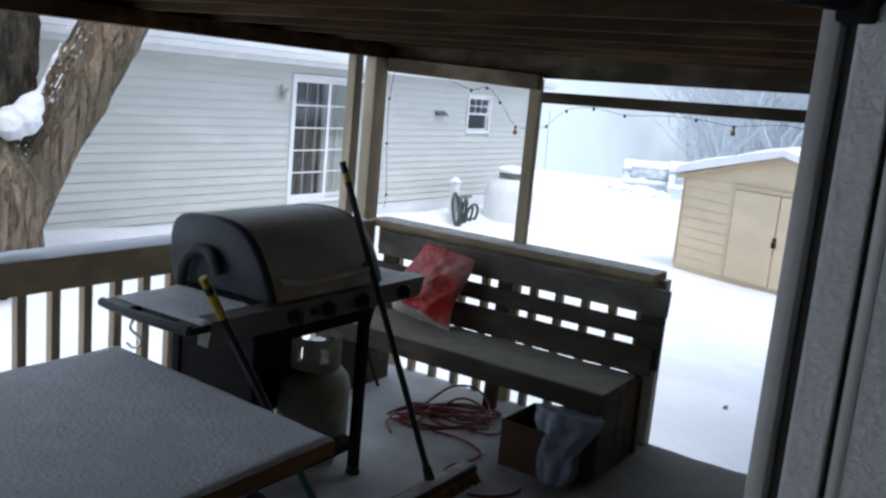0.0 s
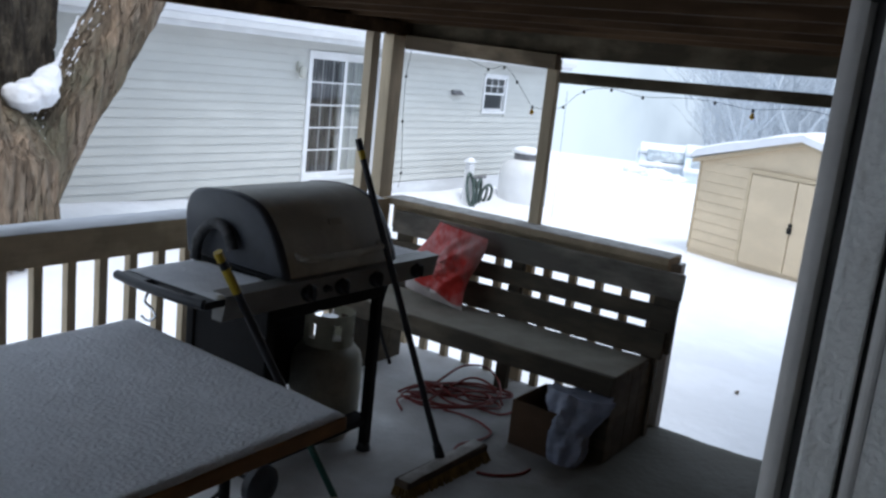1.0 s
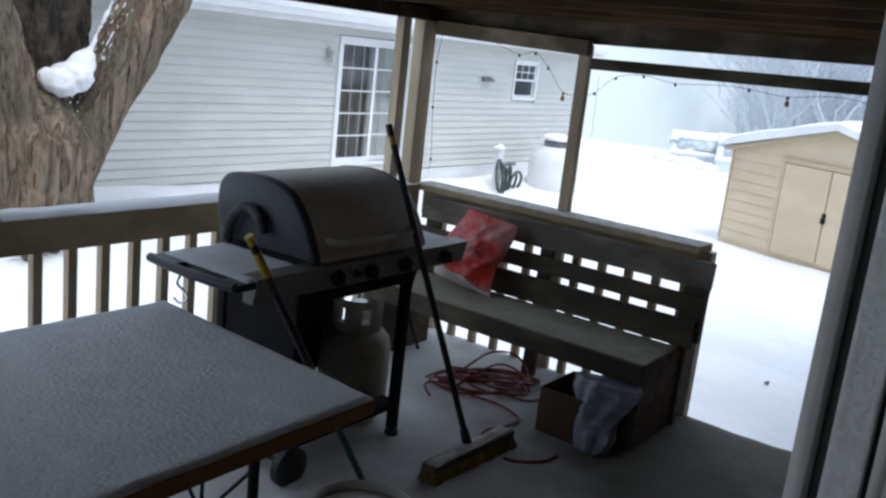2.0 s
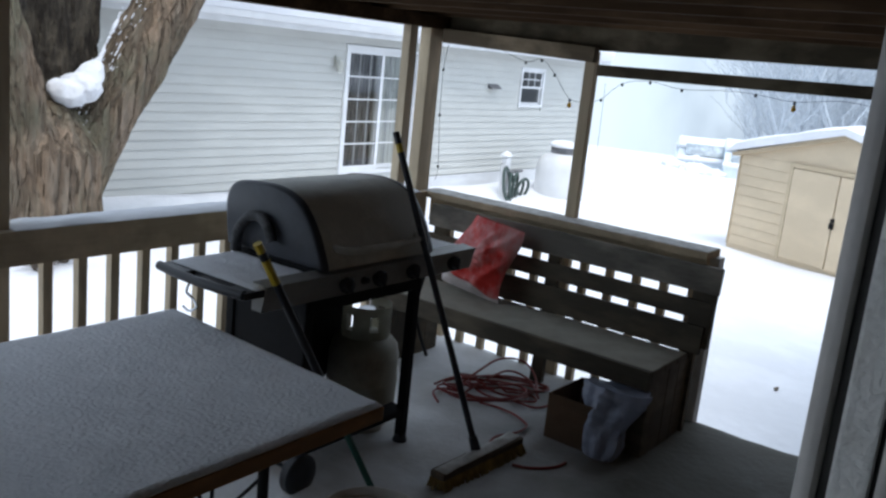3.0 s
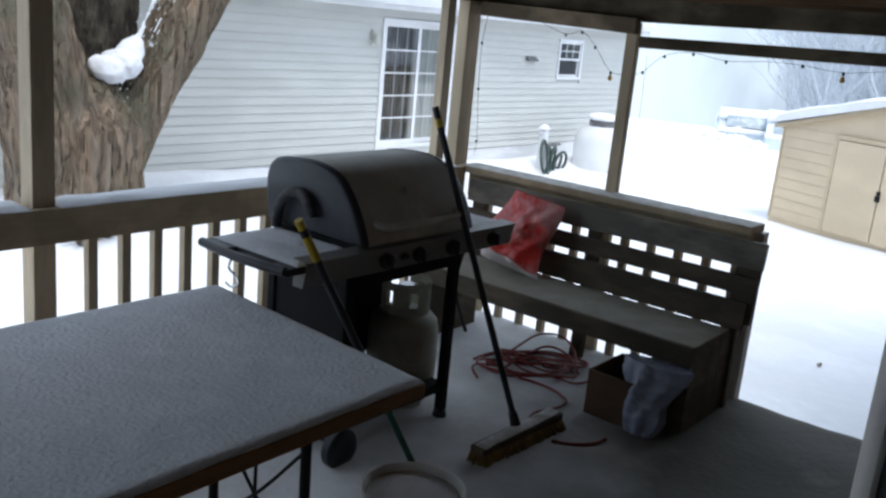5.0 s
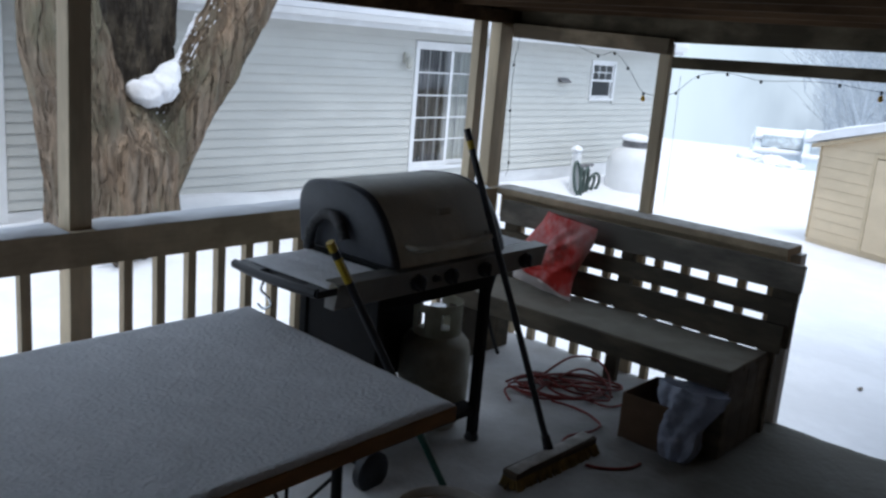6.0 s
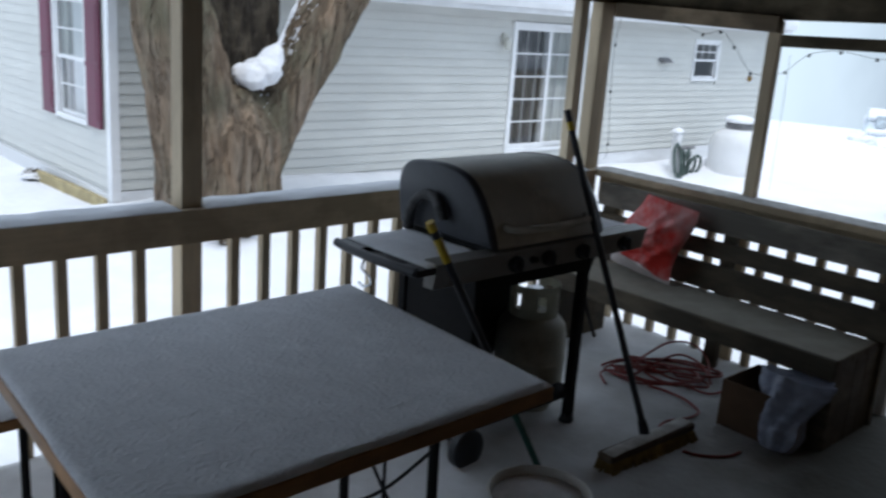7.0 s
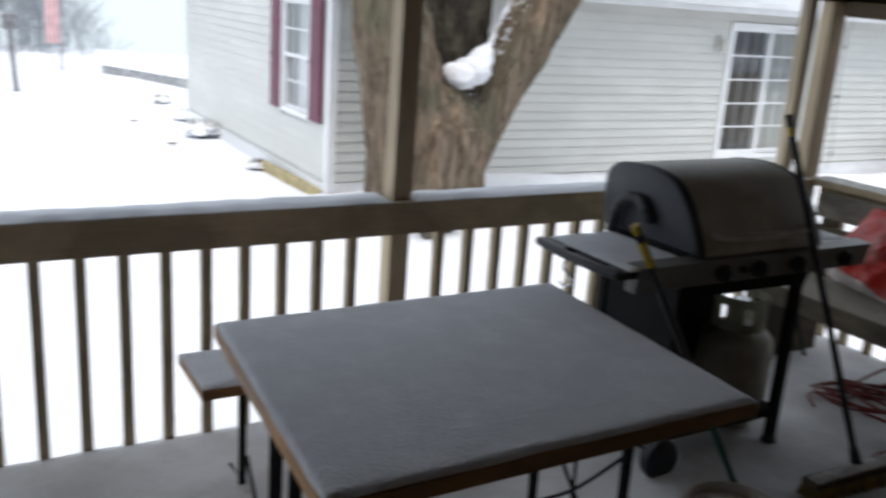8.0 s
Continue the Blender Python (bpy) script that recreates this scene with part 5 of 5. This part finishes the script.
for run in ([(3.942, 2.686, 0.028), (3.961, 2.599, 0.028), (3.955, 2.498, 0.028), (3.923, 2.423, 0.028), (3.883, 2.374, 0.028), (3.798, 2.366, 0.028), (3.721, 2.392, 0.028), (3.662, 2.405, 0.028), (3.594, 2.386, 0.028), (3.524, 2.344, 0.028)],
            [(3.495, 2.202, 0.028), (3.519, 2.147, 0.028), (3.569, 2.096, 0.028), (3.630, 2.063, 0.028), (3.691, 2.057, 0.028)]):
    bm = bmesh.new()
    sweep(bm, smooth_path(run, 8), 0.006, 6)
    part("tail", bm, RED_CORD, cord, smooth=True)

# white bucket
bucket = thing("bucket", (2.27, 1.80, 0.0), "off-white plastic bucket full of snow beside the table", "bucket")
BX, BY = 2.29, 1.945
bm = bmesh.new()
lathe(bm, [(0.125, 0.005), (0.13, 0.01), (0.145, 0.36), (0.152, 0.362), (0.153, 0.375), (0.146, 0.378), (0.142, 0.372), (0.127, 0.02), (0.0001, 0.018)], BX, BY, 40)
part("pail", bm, BUCKET, bucket, smooth=True)
bm = bmesh.new()
sweep(bm, smooth_path([(BX + 0.152, BY, 0.345), (BX + 0.158, BY - 0.05, 0.28), (BX + 0.10, BY - 0.13, 0.22), (BX, BY - 0.158, 0.20), (BX - 0.10, BY - 0.13, 0.22), (BX - 0.158, BY - 0.05, 0.28), (BX - 0.152, BY, 0.345)], 6), 0.002, 6)
part("bail", bm, CHROME, bucket, "wire handle", smooth=True)
bm = bmesh.new()
lathe(bm, [(0.140, 0.335), (0.137, 0.350), (0.08, 0.360), (0.0001, 0.364)], BX, BY, 32)
tagged(part("bucket_snow", bm, SNOW_DECK, smooth=True), "snow filling the bucket", "snow", kind="stuff")

# ---- string lights ----
lights = thing("string_lights", (4.7, 2.6, 1.66), "dark string light cable with small sockets and amber bulbs, unlit", "string lights")
bm = bmesh.new()
strand = [(4.66, 3.64, 0.93), (4.67, 3.635, 1.02), (4.67, 3.66, 1.32), (4.67, 3.665, 1.58), (4.67, 3.64, 1.74)]
sweep(bm, smooth_path(strand, 6), 0.0012, 6)
part("cable", bm, RUBBER, lights, smooth=True)
bm = bmesh.new()
run = [(4.70, 3.30, 1.72), (4.70, 3.13, 1.67), (4.70, 3.03, 1.69), (4.70, 2.94, 1.62), (4.70, 2.83, 1.50), (4.705, 2.72, 1.50), (4.705, 2.65, 1.52), (4.70, 2.54, 1.61), (4.70, 2.39, 1.635), (4.70, 2.22, 1.615), (4.70, 2.02, 1.63), (4.70, 1.86, 1.63), (4.70, 1.68, 1.615), (4.70, 1.45, 1.64), (4.70, 1.2, 1.60)]
sweep(bm, smooth_path(run, 6), 0.0012, 6)
part("cable", bm, RUBBER, lights, smooth=True)
bm = bmesh.new()
sweep(bm, smooth_path([(4.71, 2.64, 1.60), (4.71, 2.635, 1.30), (4.71, 2.635, 1.05), (4.70, 2.63, 0.93)], 6), 0.001, 6)
part("cable", bm, RUBBER, lights, smooth=True)
for k, (x, y, z) in enumerate([strand[1], strand[2], strand[3], run[1], run[2], run[3], run[4], run[6], run[7], run[8], run[9], run[11], run[12]]):
    bm = bmesh.new()
    lathe(bm, [(0.003, z - 0.014), (0.0065, z - 0.013), (0.0065, z - 0.001), (0.003, z + 0.003)], x, y, 10)
    sock = part("socket", bm, RUBBER, lights, smooth=True)
    if k in (6, 12):
        bm = bmesh.new()
        lathe(bm, [(0.003, z - 0.047), (0.010, z - 0.042), (0.012, z - 0.032), (0.006, z - 0.016)], x, y, 12)
        part("bulb", bm, BULB_Y, sock, "amber glass bulb", smooth=True)

# ---- yard things ----
big = thing("propane_tank", (16.3, 9.55, -1.0), "large white domestic propane tank capped with snow", "gas tank")
bm = bmesh.new()
TKC = (16.2, 9.25)
lathe(bm, [(0.0001, -1.3), (0.50, -1.3), (0.51, -0.42), (0.495, -0.30), (0.45, -0.19), (0.37, -0.10), (0.26, -0.05), (0.0001, -0.03)], *TKC, 40)
part("vessel", bm, TANK_WHITE, big, smooth=True)
bm = bmesh.new()
lathe(bm, [(0.25, -0.06), (0.25, 0.07), (0.245, 0.075), (0.0001, 0.075)], *TKC, 28)
part("collar", bm, STONE, big, "grey valve guard collar", smooth=True)
bm = bmesh.new()
lathe(bm, [(0.0001, 0.076), (0.265, 0.076), (0.29, 0.09), (0.28, 0.14), (0.22, 0.18), (0.12, 0.195), (0.0001, 0.20)], *TKC, 28)
for v in bm.verts:
    if v.co.z > 0.08:
        v.co.z += 0.03 * noise.noise(v.co * 4)
tagged(part("tank_snow", bm, SNOW, smooth=True), "snow cap on the propane tank", "snow", kind="stuff")

reel = thing("hose_stand", (14.9, 9.6, -1.0), "grey yard hose stand hung with loops of dull green hose", "hose stand")
bm = bmesh.new()
box(bm, 14.70, 14.86, 9.60, 9.72, -1.1, -0.14, 0.02)
part("post", bm, TANK_WHITE, reel)
bm = bmesh.new()
for k in range(5):
    c = Vector((14.66 + 0.15 * k, 9.52 - 0.02 * (k % 2), -0.62 - 0.07 * (k % 2) - 0.03 * k))
    sweep(bm, [c + Vector((0.11 * math.cos(a) * (1 + 0.12 * (k % 3)), 0.05 * math.sin(a + k), (0.30 - 0.03 * k) * math.sin(a))) for a in (i * math.pi / 12 for i in range(25))], 0.03, 6, cap=False)
part("hose", bm, HOSE_GREEN, reel, smooth=True)
bm = bmesh.new()
sweep(bm, [(14.80, 9.62, -0.42), (15.30, 9.62, -0.42)], 0.035, 8)
part("arm", bm, STONE, reel, smooth=True)
s = slab("stand_snow", SNOW, 14.65, 14.86, 9.58, 9.74, -0.12, 0.09, bumps=0.02, step=0.03, seed=66)
tagged(s, "snow cap on the hose stand", "snow", kind="stuff")


# tan shed with double doors, built square and turned into place
SHED = Matrix.Translation((15.61, 5.50, -1.02)) @ Matrix.Rotation(math.atan2(-1.83, -0.71), 4, "Z")
shed = thing("shed", (15.2, 4.6, -1.0), "tan metal garden shed with double doors and snow-laden gable roof", "shed")
SW, SD, SE, SP = 3.9, 3.0, 1.55, 2.04


def shed_part(name, bm, mat, parent, label=""):
    bmesh.ops.transform(bm, matrix=SHED, verts=bm.verts[:])
    return part(name, bm, mat, parent, label)


def gable(x):
    return SE + (SP - SE) * (1 - abs(x - SW / 2) / (SW / 2))


bm = bmesh.new()
extrude(bm, [(0, -0.3), (SW, -0.3), (SW, SE), (SW / 2, SP), (0, SE)], "y", 0.0, SD)
body = shed_part("wall", bm, SHED_TAN, shed)
z = 0.0
while z < SE - 0.1:
    for p, q in ((0.03, 1.03), (2.87, 3.87)):
        bm = bmesh.new()
        extrude(bm, [(-0.004, z), (-0.014, z + 0.004), (-0.007, z + 0.165), (-0.004, z + 0.17)], "x", p, q)
        shed_part("panel_rib", bm, SHED_TAN, body)
    z += 0.172
for p, q in ((1.10, 1.94), (1.96, 2.80)):
    bm = bmesh.new()
    box(bm, p, q, -0.05, -0.006, 0.02, 1.47, 0.006)
    dr = shed_part("door", bm, SHED_TAN, shed, "plain tan shed door leaf")
bm = bmesh.new()
box(bm, 1.03, 1.09, -0.045, -0.004, 0.0, 1.484)
shed_part("trim", bm, SHED_TRIM, shed)
bm = bmesh.new()
box(bm, 2.81, 2.87, -0.045, -0.004, 0.0, 1.484)
shed_part("trim", bm, SHED_TRIM, shed)
bm = bmesh.new()
box(bm, 1.03, 2.87, -0.05, -0.004, 1.485, 1.55)
shed_part("trim", bm, SHED_TRIM, shed)
bm = bmesh.new()
box(bm, 0.0, 0.03, -0.03, -0.002, 0.0, SE)
shed_part("trim", bm, SHED_TRIM, shed)
bm = bmesh.new()
box(bm, 1.925, 1.985, -0.075, -0.05, 0.76, 0.82, 0.006)
box(bm, 1.92, 1.99, -0.09, -0.05, 0.66, 0.755, 0.012)
shed_part("lock", bm, BLACK_METAL, shed, "dark padlock and hasp")
bm = bmesh.new()
extrude(bm, [(-0.12, SE - 0.06), (SW / 2, SP - 0.0), (SW + 0.12, SE - 0.06), (SW + 0.12, SE + 0.0), (SW / 2, SP + 0.07), (-0.12, SE + 0.0)], "y", -0.10, SD + 0.1)
shed_part("roof", bm, SHED_TRIM, shed)
bm = bmesh.new()
n = 40
cols = []
for j in range(17):
    y = -0.16 + (SD + 0.32) * j / 16
    row = []
    for k in range(n + 1):
        x = -0.16 + (SW + 0.32) * k / n
        t = 0.17 + 0.05 * noise.noise((x * 1.2, y * 1.2, 5)) - (0.10 if k in (0, n) else 0.0) - (0.05 if j in (0, 16) else 0.0)
        row.append((bm.verts.new((x, y, gable(x) + 0.06 + t)), bm.verts.new((x, y, gable(x) + 0.055))))
    cols.append(row)
for j in range(16):
    for k in range(n):
        bm.faces.new([cols[j][k][0], cols[j][k + 1][0], cols[j + 1][k + 1][0], cols[j + 1][k][0]])
for k in range(n):
    for j in (0, 16):
        bm.faces.new([cols[j][k][0], cols[j][k][1], cols[j][k + 1][1], cols[j][k + 1][0]])
for j in range(16):
    for k in (0, n):
        bm.faces.new([cols[j][k][0], cols[j + 1][k][0], cols[j + 1][k][1], cols[j][k][1]])
bmesh.ops.transform(bm, matrix=SHED, verts=bm.verts[:])
tagged(part("shed_snow", bm, SNOW, smooth=True), "thick snow on the shed roof", "snow", kind="stuff")


def snowy_car(x, y, turn, label, tall=1.5):
    """A parked vehicle, mostly buried."""
    z = ground_height(x, y) - 0.62
    car = thing("car", (x, y, z), label, "car", "snowed-in vehicles")
    m = pose(x, y, z, 0, 0, turn)

    def put(name, bm, mat, parent=car, label=""):
        bmesh.ops.transform(bm, matrix=m, verts=bm.verts[:])
        return part(name, bm, mat, parent, label, smooth=True)
    bm = bmesh.new()
    side = [(-2.2, 0.35), (2.2, 0.35), (2.25, 0.75), (2.1, 0.95), (0.95, 1.0), (0.45, tall), (-1.3, tall), (-1.75, 1.0), (-2.2, 0.95)]
    extrude(bm, side, "y", -0.85, 0.85)
    put("body", bm, CAR_PAINT)
    for s in (-1, 1):
        bm = bmesh.new()
        extrude(bm, [(0.75, 1.02), (0.38, tall - 0.08), (-1.2, tall - 0.08), (-1.5, 1.02)], "y", s * 0.851, s * 0.858)
        put("window", bm, CAR_GLASS)
        for wx in (-1.35, 1.35):
            bm = bmesh.new()
            lathe(bm, [(0.20, -0.1), (0.32, -0.09), (0.33, 0.09), (0.20, 0.1)], 0, 0, 20, pose(wx, s * 0.80, 0.33, 90, 0, 0))
            put("wheel", bm, FOG_PALE)
    bm = bmesh.new()
    for lump in ([(-1.42, tall - 0.02), (0.52, tall - 0.02), (0.60, tall + 0.08), (0.40, tall + 0.20), (-0.4, tall + 0.25), (-1.2, tall + 0.22), (-1.46, tall + 0.10)],
                 [(0.92, 1.0), (2.2, 0.95), (2.28, 1.03), (2.1, 1.15), (1.2, 1.24), (0.9, 1.18)],
                 [(-2.26, 0.94), (-1.78, 0.99), (-1.82, 1.05), (-2.0, 1.10), (-2.24, 1.05)]):
        extrude(bm, [tuple(p)[:2] for p in smooth_path([(a, b, 0) for a, b in lump + lump[:1]], 4)][:-1], "y", -0.88, 0.88)
    for v in bm.verts:
        v.co.y *= 1.0 - 0.10 * max(0.0, v.co.z - 1.0)
        v.co.z += 0.13 * noise.noise(v.co * 1.3 + Vector((x, y, 0)))
    put("snow_load", bm, SNOW, label="thick snow on roof and hood")
    bm = bmesh.new()
    box(bm, -0.62, 0.62, -0.006, 0.006, 0.0, 0.36, 0.004, pose(-1.74, 0, 1.06, 0, 0, 90))
    for v in bm.verts:
        v.co.x += 0.82 * (v.co.z - 1.06) - 0.03
    put("rear_window", bm, CAR_GLASS)
    bm = bmesh.new()
    box(bm, -2.27, -2.18, -0.86, 0.86, 0.42, 0.56, 0.02)
    put("bumper", bm, CAR_GLASS)


snowy_car(31.2, 12.1, 24, "fog-paled vehicle buried under thick snow", 1.3)
snowy_car(30.6, 10.2, 21, "vehicle in fog-paled silver-blue under thick snow near the shed", 1.45)
snowy_car(8.6, 41.0, 12, "snow-covered car parked far off", 1.4)

for k, (x, y, r, h) in enumerate(((29.0, 12.1, 0.45, 0.30), (28.6, 11.2, 0.55, 0.26), (28.3, 10.5, 0.45, 0.22), (29.3, 9.6, 0.8, 0.5), (29.4, 11.7, 0.5, 0.42))):
    z = ground_height(x, y)
    bm = bmesh.new()
    bmesh.ops.create_icosphere(bm, subdivisions=4, radius=1.0)
    for v in bm.verts:
        q = 1 + 0.28 * noise.noise(v.co * 1.7 + Vector((k * 5.0, 0, 0))) + 0.12 * noise.noise(v.co * 4 + Vector((k, 2, 0)))
        v.co = Vector((x + v.co.x * r * q, y + v.co.y * r * q, z + v.co.z * h * q))
    tagged(part("snow_drift", bm, SNOW, smooth=True), "rounded drift of snow piled beside the vehicles", "snow", kind="stuff")

# landscape timber, shrubs and stones by the house
timber = thing("garden_edging", (4.3, 11.2, -0.75), "yellowed wooden garden edging board in snow", "edging")
bm = bmesh.new()
box(bm, 0, 2.0, -0.04, 0.04, -0.1, 0.13, 0.006, pose(4.40, 10.32, -0.75, 0, 0, 93))
part("board", bm, TIMBER, timber)


def clump(x, y, r, label, seed):
    z = ground_height(x, y)
    it = thing("shrub", (x, y, z), label, "shrub", "shrubs by the house")
    rr = random.Random(seed)
    bm = bmesh.new()
    for _ in range(60):
        a, e = rr.uniform(0, 6.28), rr.uniform(0.3, 1.2)
        sweep(bm, [(x, y, z - 0.02), (x + r * 1.15 * math.cos(a) * math.cos(e), y + r * 1.15 * math.sin(a) * math.cos(e), z + r * 1.1 * math.sin(e))], [0.012, 0.005], 4)
    part("twigs", bm, BRANCH, it)
    bm = bmesh.new()
    bmesh.ops.create_icosphere(bm, subdivisions=4, radius=1.0)
    for v in bm.verts:
        k = 1 + 0.3 * noise.noise(v.co * 2 + Vector((seed, 0, 0)))
        v.co = Vector((x + v.co.x * r * k, y + v.co.y * r * k, z + r * 0.34 + v.co.z * r * (0.42 if v.co.z > 0 else 0.25) * k))
    part("snow_load", bm, SNOW, it, "cap of snow", smooth=True)


clump(4.50, 19.6, 0.20, "small shrub nearly buried in snow", 3)
clump(4.42, 17.2, 0.24, "low shrub weighed down with snow", 4)
clump(4.15, 15.0, 0.30, "wide low dark shrub capped with snow", 6)
clump(4.22, 12.3, 0.15, "small stone-like shrub capped with snow", 5)
for k, (x, y) in enumerate(((4.58, 7.95), (4.86, 8.03))):
    z = ground_height(x, y)
    tuft = thing("grass_tuft", (x, y, z), "dark dead grass tuft at the foot of the tree", "grass", "grass tufts")
    rr = random.Random(40 + k)
    bm = bmesh.new()
    for _ in range(70):
        a, l = rr.uniform(0, 6.28), rr.uniform(0.08, 0.2)
        sweep(bm, [(x + 0.03 * math.cos(a), y + 0.03 * math.sin(a), z - 0.02), (x + 0.6 * l * math.cos(a), y + 0.6 * l * math.sin(a), z + l * 0.7), (x + 1.3 * l * math.cos(a), y + 1.3 * l * math.sin(a), z + l * 0.5)], [0.006, 0.005, 0.002], 4)
    part("blades", bm, BRANCH, tuft)

# yard post, red banner and low wall far up the drive
post = thing("yard_post", (1.87, 21.0, -0.75), "dark slim yard post with a small lamp head", "post")
bm = bmesh.new()
sweep(bm, [(1.87, 21.0, -0.9), (1.80, 21.0, 0.55)], 0.06, 10)
part("pole", bm, STONE, post, smooth=True)
bm = bmesh.new()
box(bm, 1.66, 1.96, 20.86, 21.14, 0.55, 0.85, 0.04)
part("head", bm, STONE, post)
flag = thing("banner", (3.0, 26.0, -0.75), "red cloth banner paled by painted-in fog, on a thin pole", "banner")
bm = bmesh.new()
sweep(bm, [(3.32, 26.0, -0.9), (3.32, 26.0, 2.6)], 0.03, 8)
part("pole", bm, STONE, flag, smooth=True)
bm = bmesh.new()
pts = [(2.96 + 0.34 * k / 20, 26.0 + 0.05 * math.sin(k * 0.9)) for k in range(21)]
extrude(bm, pts + [(x, y + 0.015) for x, y in reversed(pts)], "z", -0.05, 2.4)
part("cloth", bm, FLAG_RED, flag)
low_wall = thing("garden_wall", (5.5, 26.0, -0.75), "low grey stone garden wall half buried in snow", "low wall")
for k in range(9):
    bm = bmesh.new()
    box(bm, -0.24, 0.24, -0.15, 0.15, -0.4, 0.24 + 0.03 * (k % 3), 0.03, pose(4.45 + 0.19 * k, 25.4 - 0.45 * k, -0.78, 0, 0, -67))
    part("stone", bm, PALE_STONE, low_wall)
s = slab("wall_snow", SNOW, -0.1, 4.2, -0.2, 0.2, 0.27, 0.10, bumps=0.03, step=0.08, freq=2, edge=0.03, seed=71)
s.matrix_basis = pose(4.40, 25.6, -0.80, 0, 0, -67)
tagged(s, "snow along the low garden wall", "snow", kind="stuff")
for k, (x, y) in enumerate(((7.75, 2.28), (3.416, 16.77), (3.51, 14.24))):
    tw = thing("dead_leaf", (x, y, ground_height(x, y)), "small dark dead leaf lying on snow", "leaf", "dead leaves")
    z = ground_height(x, y)
    bm = bmesh.new()
    w = 0.022 if y < 5 else 0.05
    outline = [(x + w * 1.6 * math.cos(q) * (1 - 0.35 * math.sin(q)), y + w * 0.8 * math.sin(q)) for q in (i * math.pi / 6 for i in range(12))]
    extrude(bm, outline, "z", z + 0.008, z + 0.014)
    for v in bm.verts:
        v.co.z += 6 * (v.co.x - x) ** 2 + 9 * (v.co.y - y) ** 2
    part("blade", bm, BRANCH, tw)
